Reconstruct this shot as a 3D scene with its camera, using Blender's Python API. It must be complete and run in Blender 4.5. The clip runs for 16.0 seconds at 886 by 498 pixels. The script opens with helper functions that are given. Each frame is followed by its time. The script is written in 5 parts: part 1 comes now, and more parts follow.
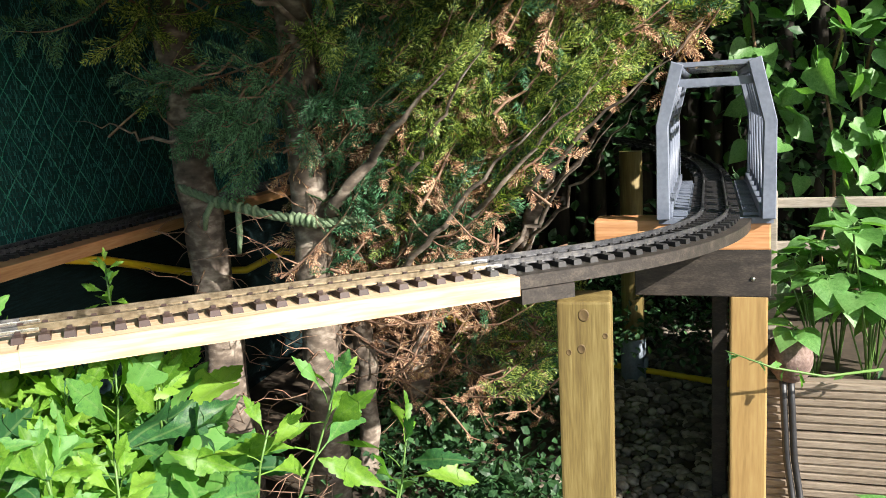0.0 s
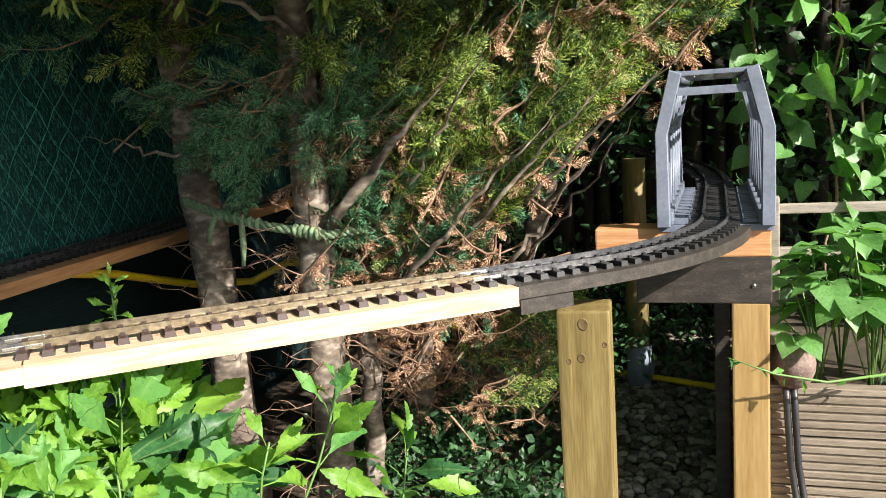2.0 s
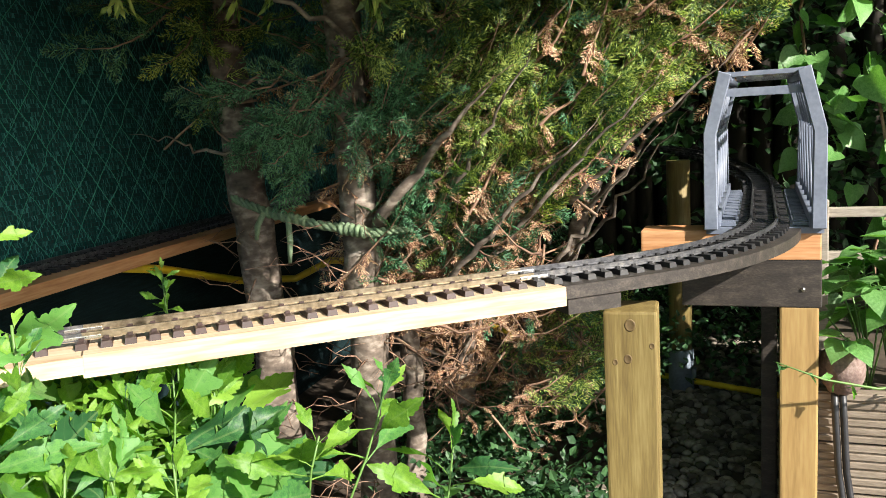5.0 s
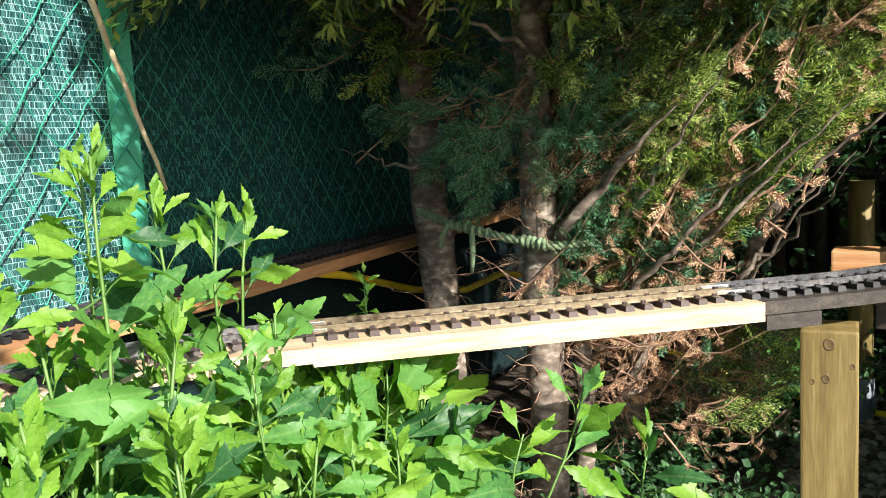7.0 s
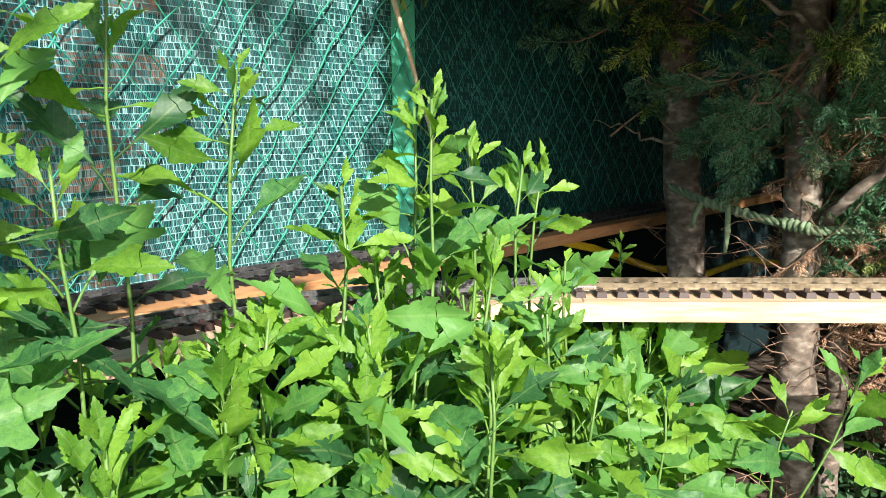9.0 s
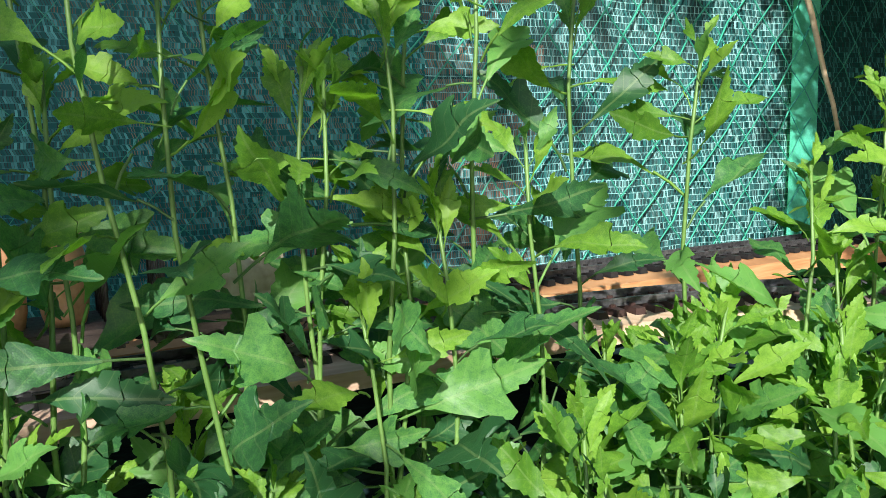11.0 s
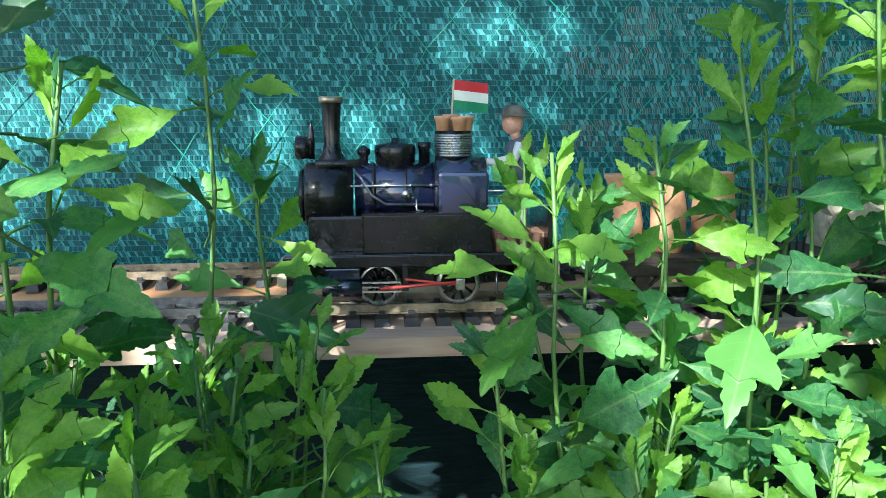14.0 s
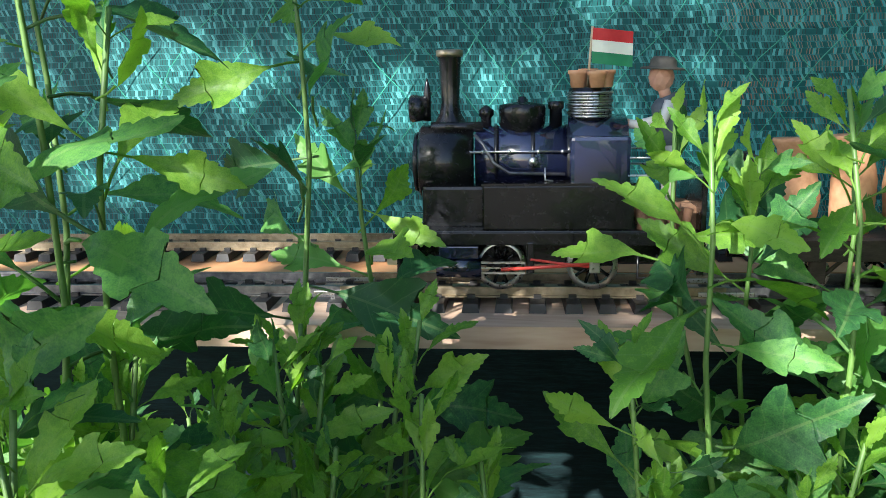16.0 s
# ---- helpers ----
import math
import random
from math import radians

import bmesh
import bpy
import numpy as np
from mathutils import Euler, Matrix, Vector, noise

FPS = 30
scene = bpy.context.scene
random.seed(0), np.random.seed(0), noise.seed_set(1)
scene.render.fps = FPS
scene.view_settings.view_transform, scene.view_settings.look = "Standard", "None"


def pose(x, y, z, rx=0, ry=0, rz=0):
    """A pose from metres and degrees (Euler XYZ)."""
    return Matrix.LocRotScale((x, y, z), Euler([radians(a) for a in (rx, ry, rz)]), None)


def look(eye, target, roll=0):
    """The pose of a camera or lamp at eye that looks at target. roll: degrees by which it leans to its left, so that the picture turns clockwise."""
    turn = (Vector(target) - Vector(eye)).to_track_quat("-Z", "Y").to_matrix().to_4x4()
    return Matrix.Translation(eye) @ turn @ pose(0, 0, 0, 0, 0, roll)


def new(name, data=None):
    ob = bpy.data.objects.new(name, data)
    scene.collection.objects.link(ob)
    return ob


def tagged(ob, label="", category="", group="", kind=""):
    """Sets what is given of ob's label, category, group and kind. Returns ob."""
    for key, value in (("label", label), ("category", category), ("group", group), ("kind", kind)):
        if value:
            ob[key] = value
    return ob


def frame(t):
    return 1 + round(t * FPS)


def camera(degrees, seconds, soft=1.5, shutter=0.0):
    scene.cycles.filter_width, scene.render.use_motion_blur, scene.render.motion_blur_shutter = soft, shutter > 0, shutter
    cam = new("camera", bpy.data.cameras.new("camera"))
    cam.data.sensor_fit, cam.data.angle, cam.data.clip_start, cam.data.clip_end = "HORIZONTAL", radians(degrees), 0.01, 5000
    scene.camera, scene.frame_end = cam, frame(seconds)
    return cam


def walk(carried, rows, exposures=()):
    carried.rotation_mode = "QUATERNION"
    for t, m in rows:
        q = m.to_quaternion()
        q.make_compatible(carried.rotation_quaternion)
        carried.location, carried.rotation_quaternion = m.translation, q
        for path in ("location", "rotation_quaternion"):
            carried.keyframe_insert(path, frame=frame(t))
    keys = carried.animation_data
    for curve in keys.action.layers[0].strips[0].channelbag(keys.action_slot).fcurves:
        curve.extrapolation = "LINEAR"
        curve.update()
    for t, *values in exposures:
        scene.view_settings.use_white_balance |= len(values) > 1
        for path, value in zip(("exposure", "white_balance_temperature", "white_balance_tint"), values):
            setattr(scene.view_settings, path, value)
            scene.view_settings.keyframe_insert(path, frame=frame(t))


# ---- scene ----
cam = camera(55.5, 16.0, 0.8)
METRES, EYE, TILT, LEAN, TURN = 0.8, 0.85, 4.7, -1.5, 18.0
ROWS = [
    (0.0, 0.0, 0.0, 0.0, -1.14, -14.43, 4.44),
    (0.5, -0.0085, -0.0054, -0.0017, -0.9, -14.51, 4.54),
    (1.0, 0.0012, -0.0049, 0.0013, -0.88, -14.41, 4.88),
    (1.5, 0.0148, -0.0087, 0.007, -0.91, -14.06, 5.11),
    (2.0, 0.0177, -0.0118, 0.0089, -0.7, -13.91, 5.23),
    (2.5, 0.0225, -0.0097, 0.0056, -0.68, -13.9, 5.26),
    (3.0, 0.0259, -0.0059, 0.0051, -0.9, -14.06, 4.95),
    (5.5, -0.0133, -0.0288, 0.0096, 3.2, -13.39, 5.05),
    (6.0, -0.0265, -0.0418, 0.0087, 4.86, -13.1, 4.9),
    (6.5, -0.0546, -0.0642, 0.0098, 7.53, -12.45, 4.96),
    (7.0, -0.0957, -0.0971, 0.0166, 11.51, -11.45, 5.57),
    (7.5, -0.1181, -0.1352, 0.0183, 15.59, -10.72, 5.65),
    (8.0, -0.1311, -0.1634, 0.0109, 18.61, -10.66, 5.13),
    (10.5, -0.2694, -0.2014, -0.0132, 42.62, -11.08, 4.93),
    (11.0, -0.2937, -0.2257, -0.011, 48.46, -9.91, 6.0),
    (11.5, -0.3029, -0.2868, 0.0022, 53.26, -8.85, 6.01),
    (12.0, -0.3234, -0.3736, 0.0097, 57.83, -8.46, 5.47),
    (12.5, -0.3301, -0.4314, 0.002, 62.13, -8.83, 5.1),
    (13.0, -0.3329, -0.4745, -0.0003, 65.71, -9.42, 5.11),
    (13.5, -0.3333, -0.5187, -0.0056, 68.86, -9.78, 5.13),
    (14.0, -0.3397, -0.5668, 0.0022, 71.9, -9.52, 5.05),
    (14.5, -0.3506, -0.6095, 0.0107, 74.91, -9.16, 5.46),
    (15.0, -0.3754, -0.6009, 0.0064, 76.96, -9.69, 5.55),
    (15.5, -0.4139, -0.5611, 0.0009, 78.94, -10.62, 5.58),
    (16.0, -0.4454, -0.5211, -0.0069, 81.68, -11.05, 5.78),
]
walk(cam, [(t, pose(0, 0, EYE, TILT, LEAN, TURN) @ pose(METRES * x, METRES * y, METRES * z, 90 + pitch, roll, yaw)) for t, x, y, z, yaw, pitch, roll in ROWS],
     [(0.0, 1.4, 6500, 10), (8.0, 1.35, 6500, 10), (11.5, 1.1, 6150, 9), (13.0, 1.9, 5450, 4), (14.5, 1.9, 5650, 4), (16.0, 1.7, 6100, 8)])

# ---------------------------------------------------------------- world, sun
SUN_DIR = Vector((0.85, -0.42, 0.56)).normalized()
world = bpy.data.worlds.new("sky")
scene.world = world
world.use_nodes = True
wn = world.node_tree.nodes
sky = wn.new("ShaderNodeTexSky")
sky.sky_type = "NISHITA"
sky.sun_disc = False
sky.sun_elevation = math.asin(SUN_DIR.z)
sky.sun_rotation = math.atan2(SUN_DIR.x, SUN_DIR.y)
wn["Background"].inputs[1].default_value = 0.10
world.node_tree.links.new(sky.outputs[0], wn["Background"].inputs[0])
sun = new("sun", bpy.data.lights.new("sun", "SUN"))
sun.data.energy, sun.data.angle, sun.data.color = 5.0, radians(0.53), (1.0, 0.95, 0.86)
sun.matrix_world = look(SUN_DIR * 8, (0, 0, 0))


# ---------------------------------------------------------------- materials
def material(name, colors, scale=20.0, rough=0.6, metal=0.0, bump=0.15, fine=6.0, stretch=(1, 1, 1), island=0.0,
             thing_random=0.0, translucent=0.0, coat=0.0, positions=None, spec=0.5, turn=0.0):
    """A node material with two scales of noise in the colour, fine relief and uneven gloss."""
    m = bpy.data.materials.new(name)
    m.use_nodes = True
    nt = m.node_tree
    nodes, link = nt.nodes, nt.links.new
    bsdf = nodes["Principled BSDF"]
    coord = nodes.new("ShaderNodeTexCoord")
    mapping = nodes.new("ShaderNodeMapping")
    mapping.vector_type = "TEXTURE"
    mapping.inputs["Rotation"].default_value = (0, 0, radians(turn))
    mapping.inputs["Scale"].default_value = [1 / s for s in stretch]
    link(coord.outputs["Object"], mapping.inputs["Vector"])
    n1 = nodes.new("ShaderNodeTexNoise")
    n1.inputs["Scale"].default_value, n1.inputs["Detail"].default_value = scale, 4
    n2 = nodes.new("ShaderNodeTexNoise")
    n2.inputs["Scale"].default_value, n2.inputs["Detail"].default_value = scale * fine, 3
    for n in (n1, n2):
        link(mapping.outputs[0], n.inputs["Vector"])
    mix = nodes.new("ShaderNodeMath")
    mix.operation = "MULTIPLY_ADD"
    link(n2.outputs[0], mix.inputs[0])
    mix.inputs[1].default_value = 0.45
    half = nodes.new("ShaderNodeMath")
    half.operation = "MULTIPLY"
    half.inputs[1].default_value = 0.55
    link(n1.outputs[0], half.inputs[0])
    link(half.outputs[0], mix.inputs[2])
    value = mix.outputs[0]
    for amount, node_type, out in ((island, "ShaderNodeNewGeometry", "Random Per Island"), (thing_random, "ShaderNodeObjectInfo", "Random")):
        if amount:
            src = nodes.new(node_type)
            add = nodes.new("ShaderNodeMath")
            add.operation = "MULTIPLY_ADD"
            link(src.outputs[out], add.inputs[0])
            add.inputs[1].default_value = amount
            off = nodes.new("ShaderNodeMath")
            off.operation = "SUBTRACT"
            link(value, off.inputs[0])
            off.inputs[1].default_value = amount / 2
            link(off.outputs[0], add.inputs[2])
            value = add.outputs[0]
    ramp = nodes.new("ShaderNodeValToRGB")
    link(value, ramp.inputs[0])
    el = ramp.color_ramp.elements
    positions = positions or [0.3 + 0.4 * i / max(1, len(colors) - 1) for i in range(len(colors))]
    el[0].position, el[0].color = positions[0], (*colors[0], 1)
    el[1].position, el[1].color = positions[-1], (*colors[-1], 1)
    for p, c in list(zip(positions, colors))[1:-1]:
        e = el.new(p)
        e.color = (*c, 1)
    link(ramp.outputs[0], bsdf.inputs["Base Color"])
    rr = nodes.new("ShaderNodeMapRange")
    link(n2.outputs[0], rr.inputs[0])
    rr.inputs["To Min"].default_value, rr.inputs["To Max"].default_value = max(0.03, rough - 0.12), min(1, rough + 0.12)
    link(rr.outputs[0], bsdf.inputs["Roughness"])
    bsdf.inputs["Metallic"].default_value = metal
    bsdf.inputs["Coat Weight"].default_value = coat
    bsdf.inputs["Specular IOR Level"].default_value = spec
    if bump:
        b = nodes.new("ShaderNodeBump")
        b.inputs["Strength"].default_value, b.inputs["Distance"].default_value = bump, 0.002
        link(mix.outputs[0], b.inputs["Height"])
        link(b.outputs[0], bsdf.inputs["Normal"])
    if translucent:
        tr = nodes.new("ShaderNodeBsdfTranslucent")
        warm = nodes.new("ShaderNodeMix")
        warm.data_type, warm.blend_type = "RGBA", "MULTIPLY"
        warm.inputs[0].default_value = 1.0
        link(ramp.outputs[0], warm.inputs[6])
        warm.inputs[7].default_value = (1.45, 1.65, 0.6, 1)
        link(warm.outputs[2], tr.inputs[0])
        mx = nodes.new("ShaderNodeMixShader")
        mx.inputs[0].default_value = translucent
        link(bsdf.outputs[0], mx.inputs[1])
        link(tr.outputs[0], mx.inputs[2])
        link(mx.outputs[0], nodes["Material Output"].inputs[0])
    return m


M_SOIL = material("soil", [(0.02, 0.014, 0.009), (0.05, 0.035, 0.022), (0.10, 0.07, 0.045)], 6, 0.95, bump=0.8)
M_PINE = material("pine", [(0.36, 0.22, 0.12), (0.52, 0.37, 0.24), (0.64, 0.50, 0.36)], 6, 0.6, stretch=(9, 0.7, 9), fine=4, turn=-49.2)
M_PINE_TAN = material("tan_pine", [(0.34, 0.21, 0.14), (0.47, 0.32, 0.23), (0.56, 0.41, 0.31)], 5, 0.6, stretch=(9, 0.8, 9), fine=4)
# near black, stands for the shade below the planks
M_FOOT_SHADE = material("net_foot_shade", [(0.003, 0.008, 0.009), (0.006, 0.016, 0.018), (0.012, 0.034, 0.036)], 60, 0.9, spec=0.15, stretch=(1, .35, 4), fine=5, bump=.5)
M_PINE_SIDE = material("pine_orange", [(0.33, 0.14, 0.055), (0.47, 0.23, 0.10), (0.56, 0.32, 0.16)], 6, 0.6, stretch=(1, 1, 12), fine=4)
M_POST = material("treated_pine", [(0.22, 0.13, 0.045), (0.31, 0.195, 0.07), (0.38, 0.26, 0.10)], 7, 0.65, stretch=(6, 6, 0.6), fine=5)
M_POST_OLIVE = material("green_treated_pine", [(0.090, 0.058, 0.016), (0.165, 0.118, 0.036), (0.25, 0.192, 0.072)], 9, 0.65, stretch=(7, 7, 0.5), fine=5, bump=.4)
M_KNOT = material("knot", [(0.07, 0.042, 0.015), (0.13, 0.085, 0.03)], 60, 0.7)
M_BLACKWOOD = material("black_stained_wood", [(0.010, 0.008, 0.007), (0.03, 0.024, 0.02), (0.075, 0.06, 0.048)], 9, 0.55, stretch=(3, 8, 8), bump=0.4)
M_SLEEPER = material("brown_plastic", [(0.022, 0.011, 0.009), (0.045, 0.022, 0.019)], 60, 0.5, thing_random=0.25)
M_SLEEPER_DARK = material("black_plastic_sleeper", [(0.006, 0.006, 0.007), (0.018, 0.016, 0.016)], 60, 0.5, thing_random=0.25)
M_BRASS = material("tarnished_brass", [(0.13, 0.10, 0.065), (0.27, 0.22, 0.15), (0.40, 0.34, 0.255)], 30, 0.42, metal=0.85, bump=0.05)
M_RAIL_DARK = material("dulled_rail", [(0.05, 0.05, 0.055), (0.14, 0.14, 0.15), (0.28, 0.27, 0.26)], 30, 0.42, metal=0.8, bump=0.05)
M_BLACK = material("black_paint", [(0.004, 0.004, 0.005), (0.012, 0.012, 0.014)], 40, 0.24, bump=0.02, coat=0.2, spec=0.3)
M_BLUEBLACK = material("blue_black_enamel", [(0.005, 0.007, 0.018), (0.010, 0.014, 0.045)], 40, 0.16, bump=0.015, coat=1.0)
M_STEEL = material("steel", [(0.35, 0.34, 0.33), (0.6, 0.59, 0.57)], 60, 0.3, metal=1.0, bump=0.03)
M_REDROD = material("red_paint", [(0.45, 0.03, 0.02), (0.6, 0.07, 0.05)], 40, 0.4)
M_CREAMWOOD = material("pale_wood", [(0.45, 0.33, 0.2), (0.62, 0.5, 0.34)], 30, 0.6, stretch=(1, 6, 6))
M_CLAY = material("terracotta", [(0.40, 0.18, 0.09), (0.58, 0.30, 0.16), (0.66, 0.40, 0.24)], 30, 0.8)
M_LOG = material("log_ends", [(0.16, 0.075, 0.04), (0.30, 0.16, 0.09), (0.42, 0.27, 0.17)], 70, 0.8, thing_random=0.4)
M_WAGON = material("brown_black_wood", [(0.018, 0.012, 0.010), (0.045, 0.03, 0.026), (0.08, 0.058, 0.05)], 30, 0.6, stretch=(2, 8, 8))
M_SANDSTONE = material("sandstone", [(0.24, 0.20, 0.13), (0.42, 0.36, 0.26), (0.55, 0.49, 0.38)], 18, 0.9, bump=0.7)
M_BRIDGE = material("blue_grey_paint", [(0.10, 0.12, 0.165), (0.145, 0.165, 0.215), (0.19, 0.215, 0.27)], 20, 0.5, bump=0.08)
M_GALV = material("galvanised", [(0.10, 0.125, 0.155), (0.20, 0.235, 0.28)], 25, 0.6, metal=0.2)
M_BARK = material("conifer_bark", [(0.035, 0.026, 0.020), (0.14, 0.108, 0.084), (0.42, 0.36, 0.30)], 11, 0.9, bump=0.9, stretch=(1, 1, 1.7), fine=4)
M_TWIG = material("dry_twig", [(0.10, 0.055, 0.035), (0.22, 0.13, 0.085), (0.34, 0.23, 0.16)], 30, 0.85)
M_ROPE = material("green_rope", [(0.10, 0.15, 0.08), (0.21, 0.29, 0.17)], 120, 0.9, bump=0.8)
M_YELLOW = material("yellow_hose", [(0.62, 0.42, 0.01), (0.75, 0.55, 0.03)], 20, 0.4)
M_HOSE = material("black_rubber", [(0.012, 0.012, 0.014), (0.03, 0.03, 0.034)], 40, 0.45)
M_STONE = material("reddish_stone", [(0.07, 0.045, 0.038), (0.16, 0.105, 0.09), (0.27, 0.20, 0.18)], 28, 0.9, bump=1.0)
M_DECK = material("grooved_decking", [(0.11, 0.083, 0.057), (0.20, 0.158, 0.118), (0.29, 0.238, 0.185)], 10, 0.75, stretch=(1, 8, 8))
M_GREYWOOD = material("weathered_wood", [(0.14, 0.12, 0.095), (0.27, 0.235, 0.19), (0.38, 0.34, 0.29)], 10, 0.8, stretch=(1, 8, 8))
# near black: the deep shade of the far side is in this colour
M_SHADED_POLE = material("shaded_poles", [(0.012, 0.010, 0.008), (0.04, 0.033, 0.024)], 12, 0.9, stretch=(5, 5, 0.7))
M_PEBBLE = material("pebbles", [(0.05, 0.04, 0.03), (0.125, 0.104, 0.078), (0.29, 0.25, 0.20)], 14, 0.75, island=0.5, bump=0.2)
M_LEAF = material("hibiscus_leaf", [(0.026, 0.094, 0.034), (0.056, 0.172, 0.048), (0.112, 0.27, 0.060)], 14, 0.42, thing_random=0.6, translucent=0.40, bump=0.25, spec=0.35)
M_LEAF_YOUNG = material("young_leaf", [(0.075, 0.19, 0.022), (0.135, 0.28, 0.030), (0.21, 0.37, 0.05)], 14, 0.42, spec=0.35, thing_random=0.4, translucent=0.45, bump=0.25)
M_STEM = material("green_stem", [(0.06, 0.13, 0.025), (0.12, 0.22, 0.05)], 40, 0.5)
M_VINE = material("vine_leaf", [(0.055, 0.15, 0.03), (0.10, 0.24, 0.06), (0.17, 0.34, 0.11)], 12, 0.45, thing_random=0.35, translucent=0.35, bump=0.2)
M_CON_TEAL = material("conifer_blue_green", [(0.013, 0.048, 0.020), (0.036, 0.112, 0.046), (0.095, 0.235, 0.118)], 9, 0.5, island=0.7, translucent=0.2, bump=0)
M_CON_GREEN = material("conifer_green", [(0.028, 0.068, 0.016), (0.105, 0.175, 0.036), (0.36, 0.43, 0.11)], 9, 0.5, island=0.7, translucent=0.35, bump=0)
M_CON_DEAD = material("conifer_dead", [(0.16, 0.065, 0.034), (0.36, 0.185, 0.105), (0.60, 0.42, 0.28)], 9, 0.7, island=0.7, translucent=0.25, bump=0)
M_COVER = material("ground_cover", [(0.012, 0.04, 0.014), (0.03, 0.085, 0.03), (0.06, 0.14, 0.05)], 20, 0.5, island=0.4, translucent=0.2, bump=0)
M_BRICK = material("brick", [(0.22, 0.10, 0.065), (0.36, 0.17, 0.11), (0.45, 0.27, 0.19)], 20, 0.9, thing_random=0.4)
# plaster darkened so that its colour carries the shade behind the net
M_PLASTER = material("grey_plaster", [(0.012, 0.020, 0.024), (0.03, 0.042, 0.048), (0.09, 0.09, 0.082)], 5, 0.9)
M_FENCE = material("green_wire", [(0.012, 0.20, 0.13), (0.04, 0.36, 0.24)], 40, 0.45)
M_TRIM = material("net_selvedge", [(0.06, 0.42, 0.28), (0.13, 0.58, 0.43)], 60, 0.5, translucent=0.4)
M_RED = material("flag_red", [(0.5, 0.02, 0.025), (0.6, 0.04, 0.04)], 40, 0.7, translucent=0.2, bump=0)
M_WHITE = material("flag_white", [(0.7, 0.7, 0.68), (0.8, 0.8, 0.78)], 40, 0.7, translucent=0.2, bump=0)
M_GREEN = material("flag_green", [(0.02, 0.2, 0.09), (0.03, 0.27, 0.12)], 40, 0.7, translucent=0.2, bump=0)
M_SKIN = material("painted_skin", [(0.50, 0.26, 0.18), (0.60, 0.34, 0.25)], 60, 0.6)
M_SHIRT = material("painted_shirt", [(0.55, 0.53, 0.50), (0.68, 0.66, 0.62)], 60, 0.7)
M_VEST = material("painted_vest", [(0.06, 0.075, 0.10), (0.11, 0.13, 0.16)], 60, 0.7)
M_TROUSERS = material("painted_trousers", [(0.25, 0.25, 0.23), (0.38, 0.38, 0.35)], 60, 0.7)
M_HAT = material("painted_hat", [(0.04, 0.035, 0.028), (0.09, 0.08, 0.065)], 60, 0.7)


def leaf_veins(m, strength=0.3):
    """Paler midrib and side veins, running along the leaf's own axis."""
    nt = m.node_tree
    nodes, link = nt.nodes, nt.links.new
    co = nodes.new("ShaderNodeTexCoord")
    sep = nodes.new("ShaderNodeSeparateXYZ")
    link(co.outputs["Object"], sep.inputs[0])

    def mth(op, a, b=0.0):
        n = nodes.new("ShaderNodeMath")
        n.operation = op
        for i, v in enumerate((a, b)):
            if isinstance(v, (int, float)):
                n.inputs[i].default_value = v
            else:
                link(v, n.inputs[i])
        return n.outputs[0]

    side = mth("ABSOLUTE", sep.outputs["Y"])
    rib = mth("LESS_THAN", side, 0.011)
    fr = mth("FRACT", mth("MULTIPLY", mth("SUBTRACT", sep.outputs["X"], mth("MULTIPLY", side, 0.9)), 7.0))
    vein = mth("LESS_THAN", fr, 0.07)
    both = mth("MULTIPLY", mth("MAXIMUM", rib, mth("MULTIPLY", vein, 0.6)), strength)
    bsdf = nodes["Principled BSDF"]
    src = bsdf.inputs["Base Color"].links[0].from_socket
    mix = nodes.new("ShaderNodeMix")
    mix.data_type = "RGBA"
    link(both, mix.inputs[0])
    link(src, mix.inputs[6])
    mix.inputs[7].default_value = (0.25, 0.36, 0.13, 1)
    link(mix.outputs[2], bsdf.inputs["Base Color"])
    bump = bsdf.inputs["Normal"].links[0].from_node
    puff = mth("SUBTRACT", mth("SINE", mth("MULTIPLY", fr, 3.1416)), mth("MULTIPLY", both, 2.0))
    b2_ = nodes.new("ShaderNodeBump")
    b2_.inputs["Strength"].default_value, b2_.inputs["Distance"].default_value = 0.05, 0.01
    link(puff, b2_.inputs["Height"])
    link(bump.outputs[0], b2_.inputs["Normal"])
    link(b2_.outputs[0], bsdf.inputs["Normal"])


leaf_veins(M_LEAF)
leaf_veins(M_LEAF_YOUNG)
leaf_veins(M_VINE, 0.25)


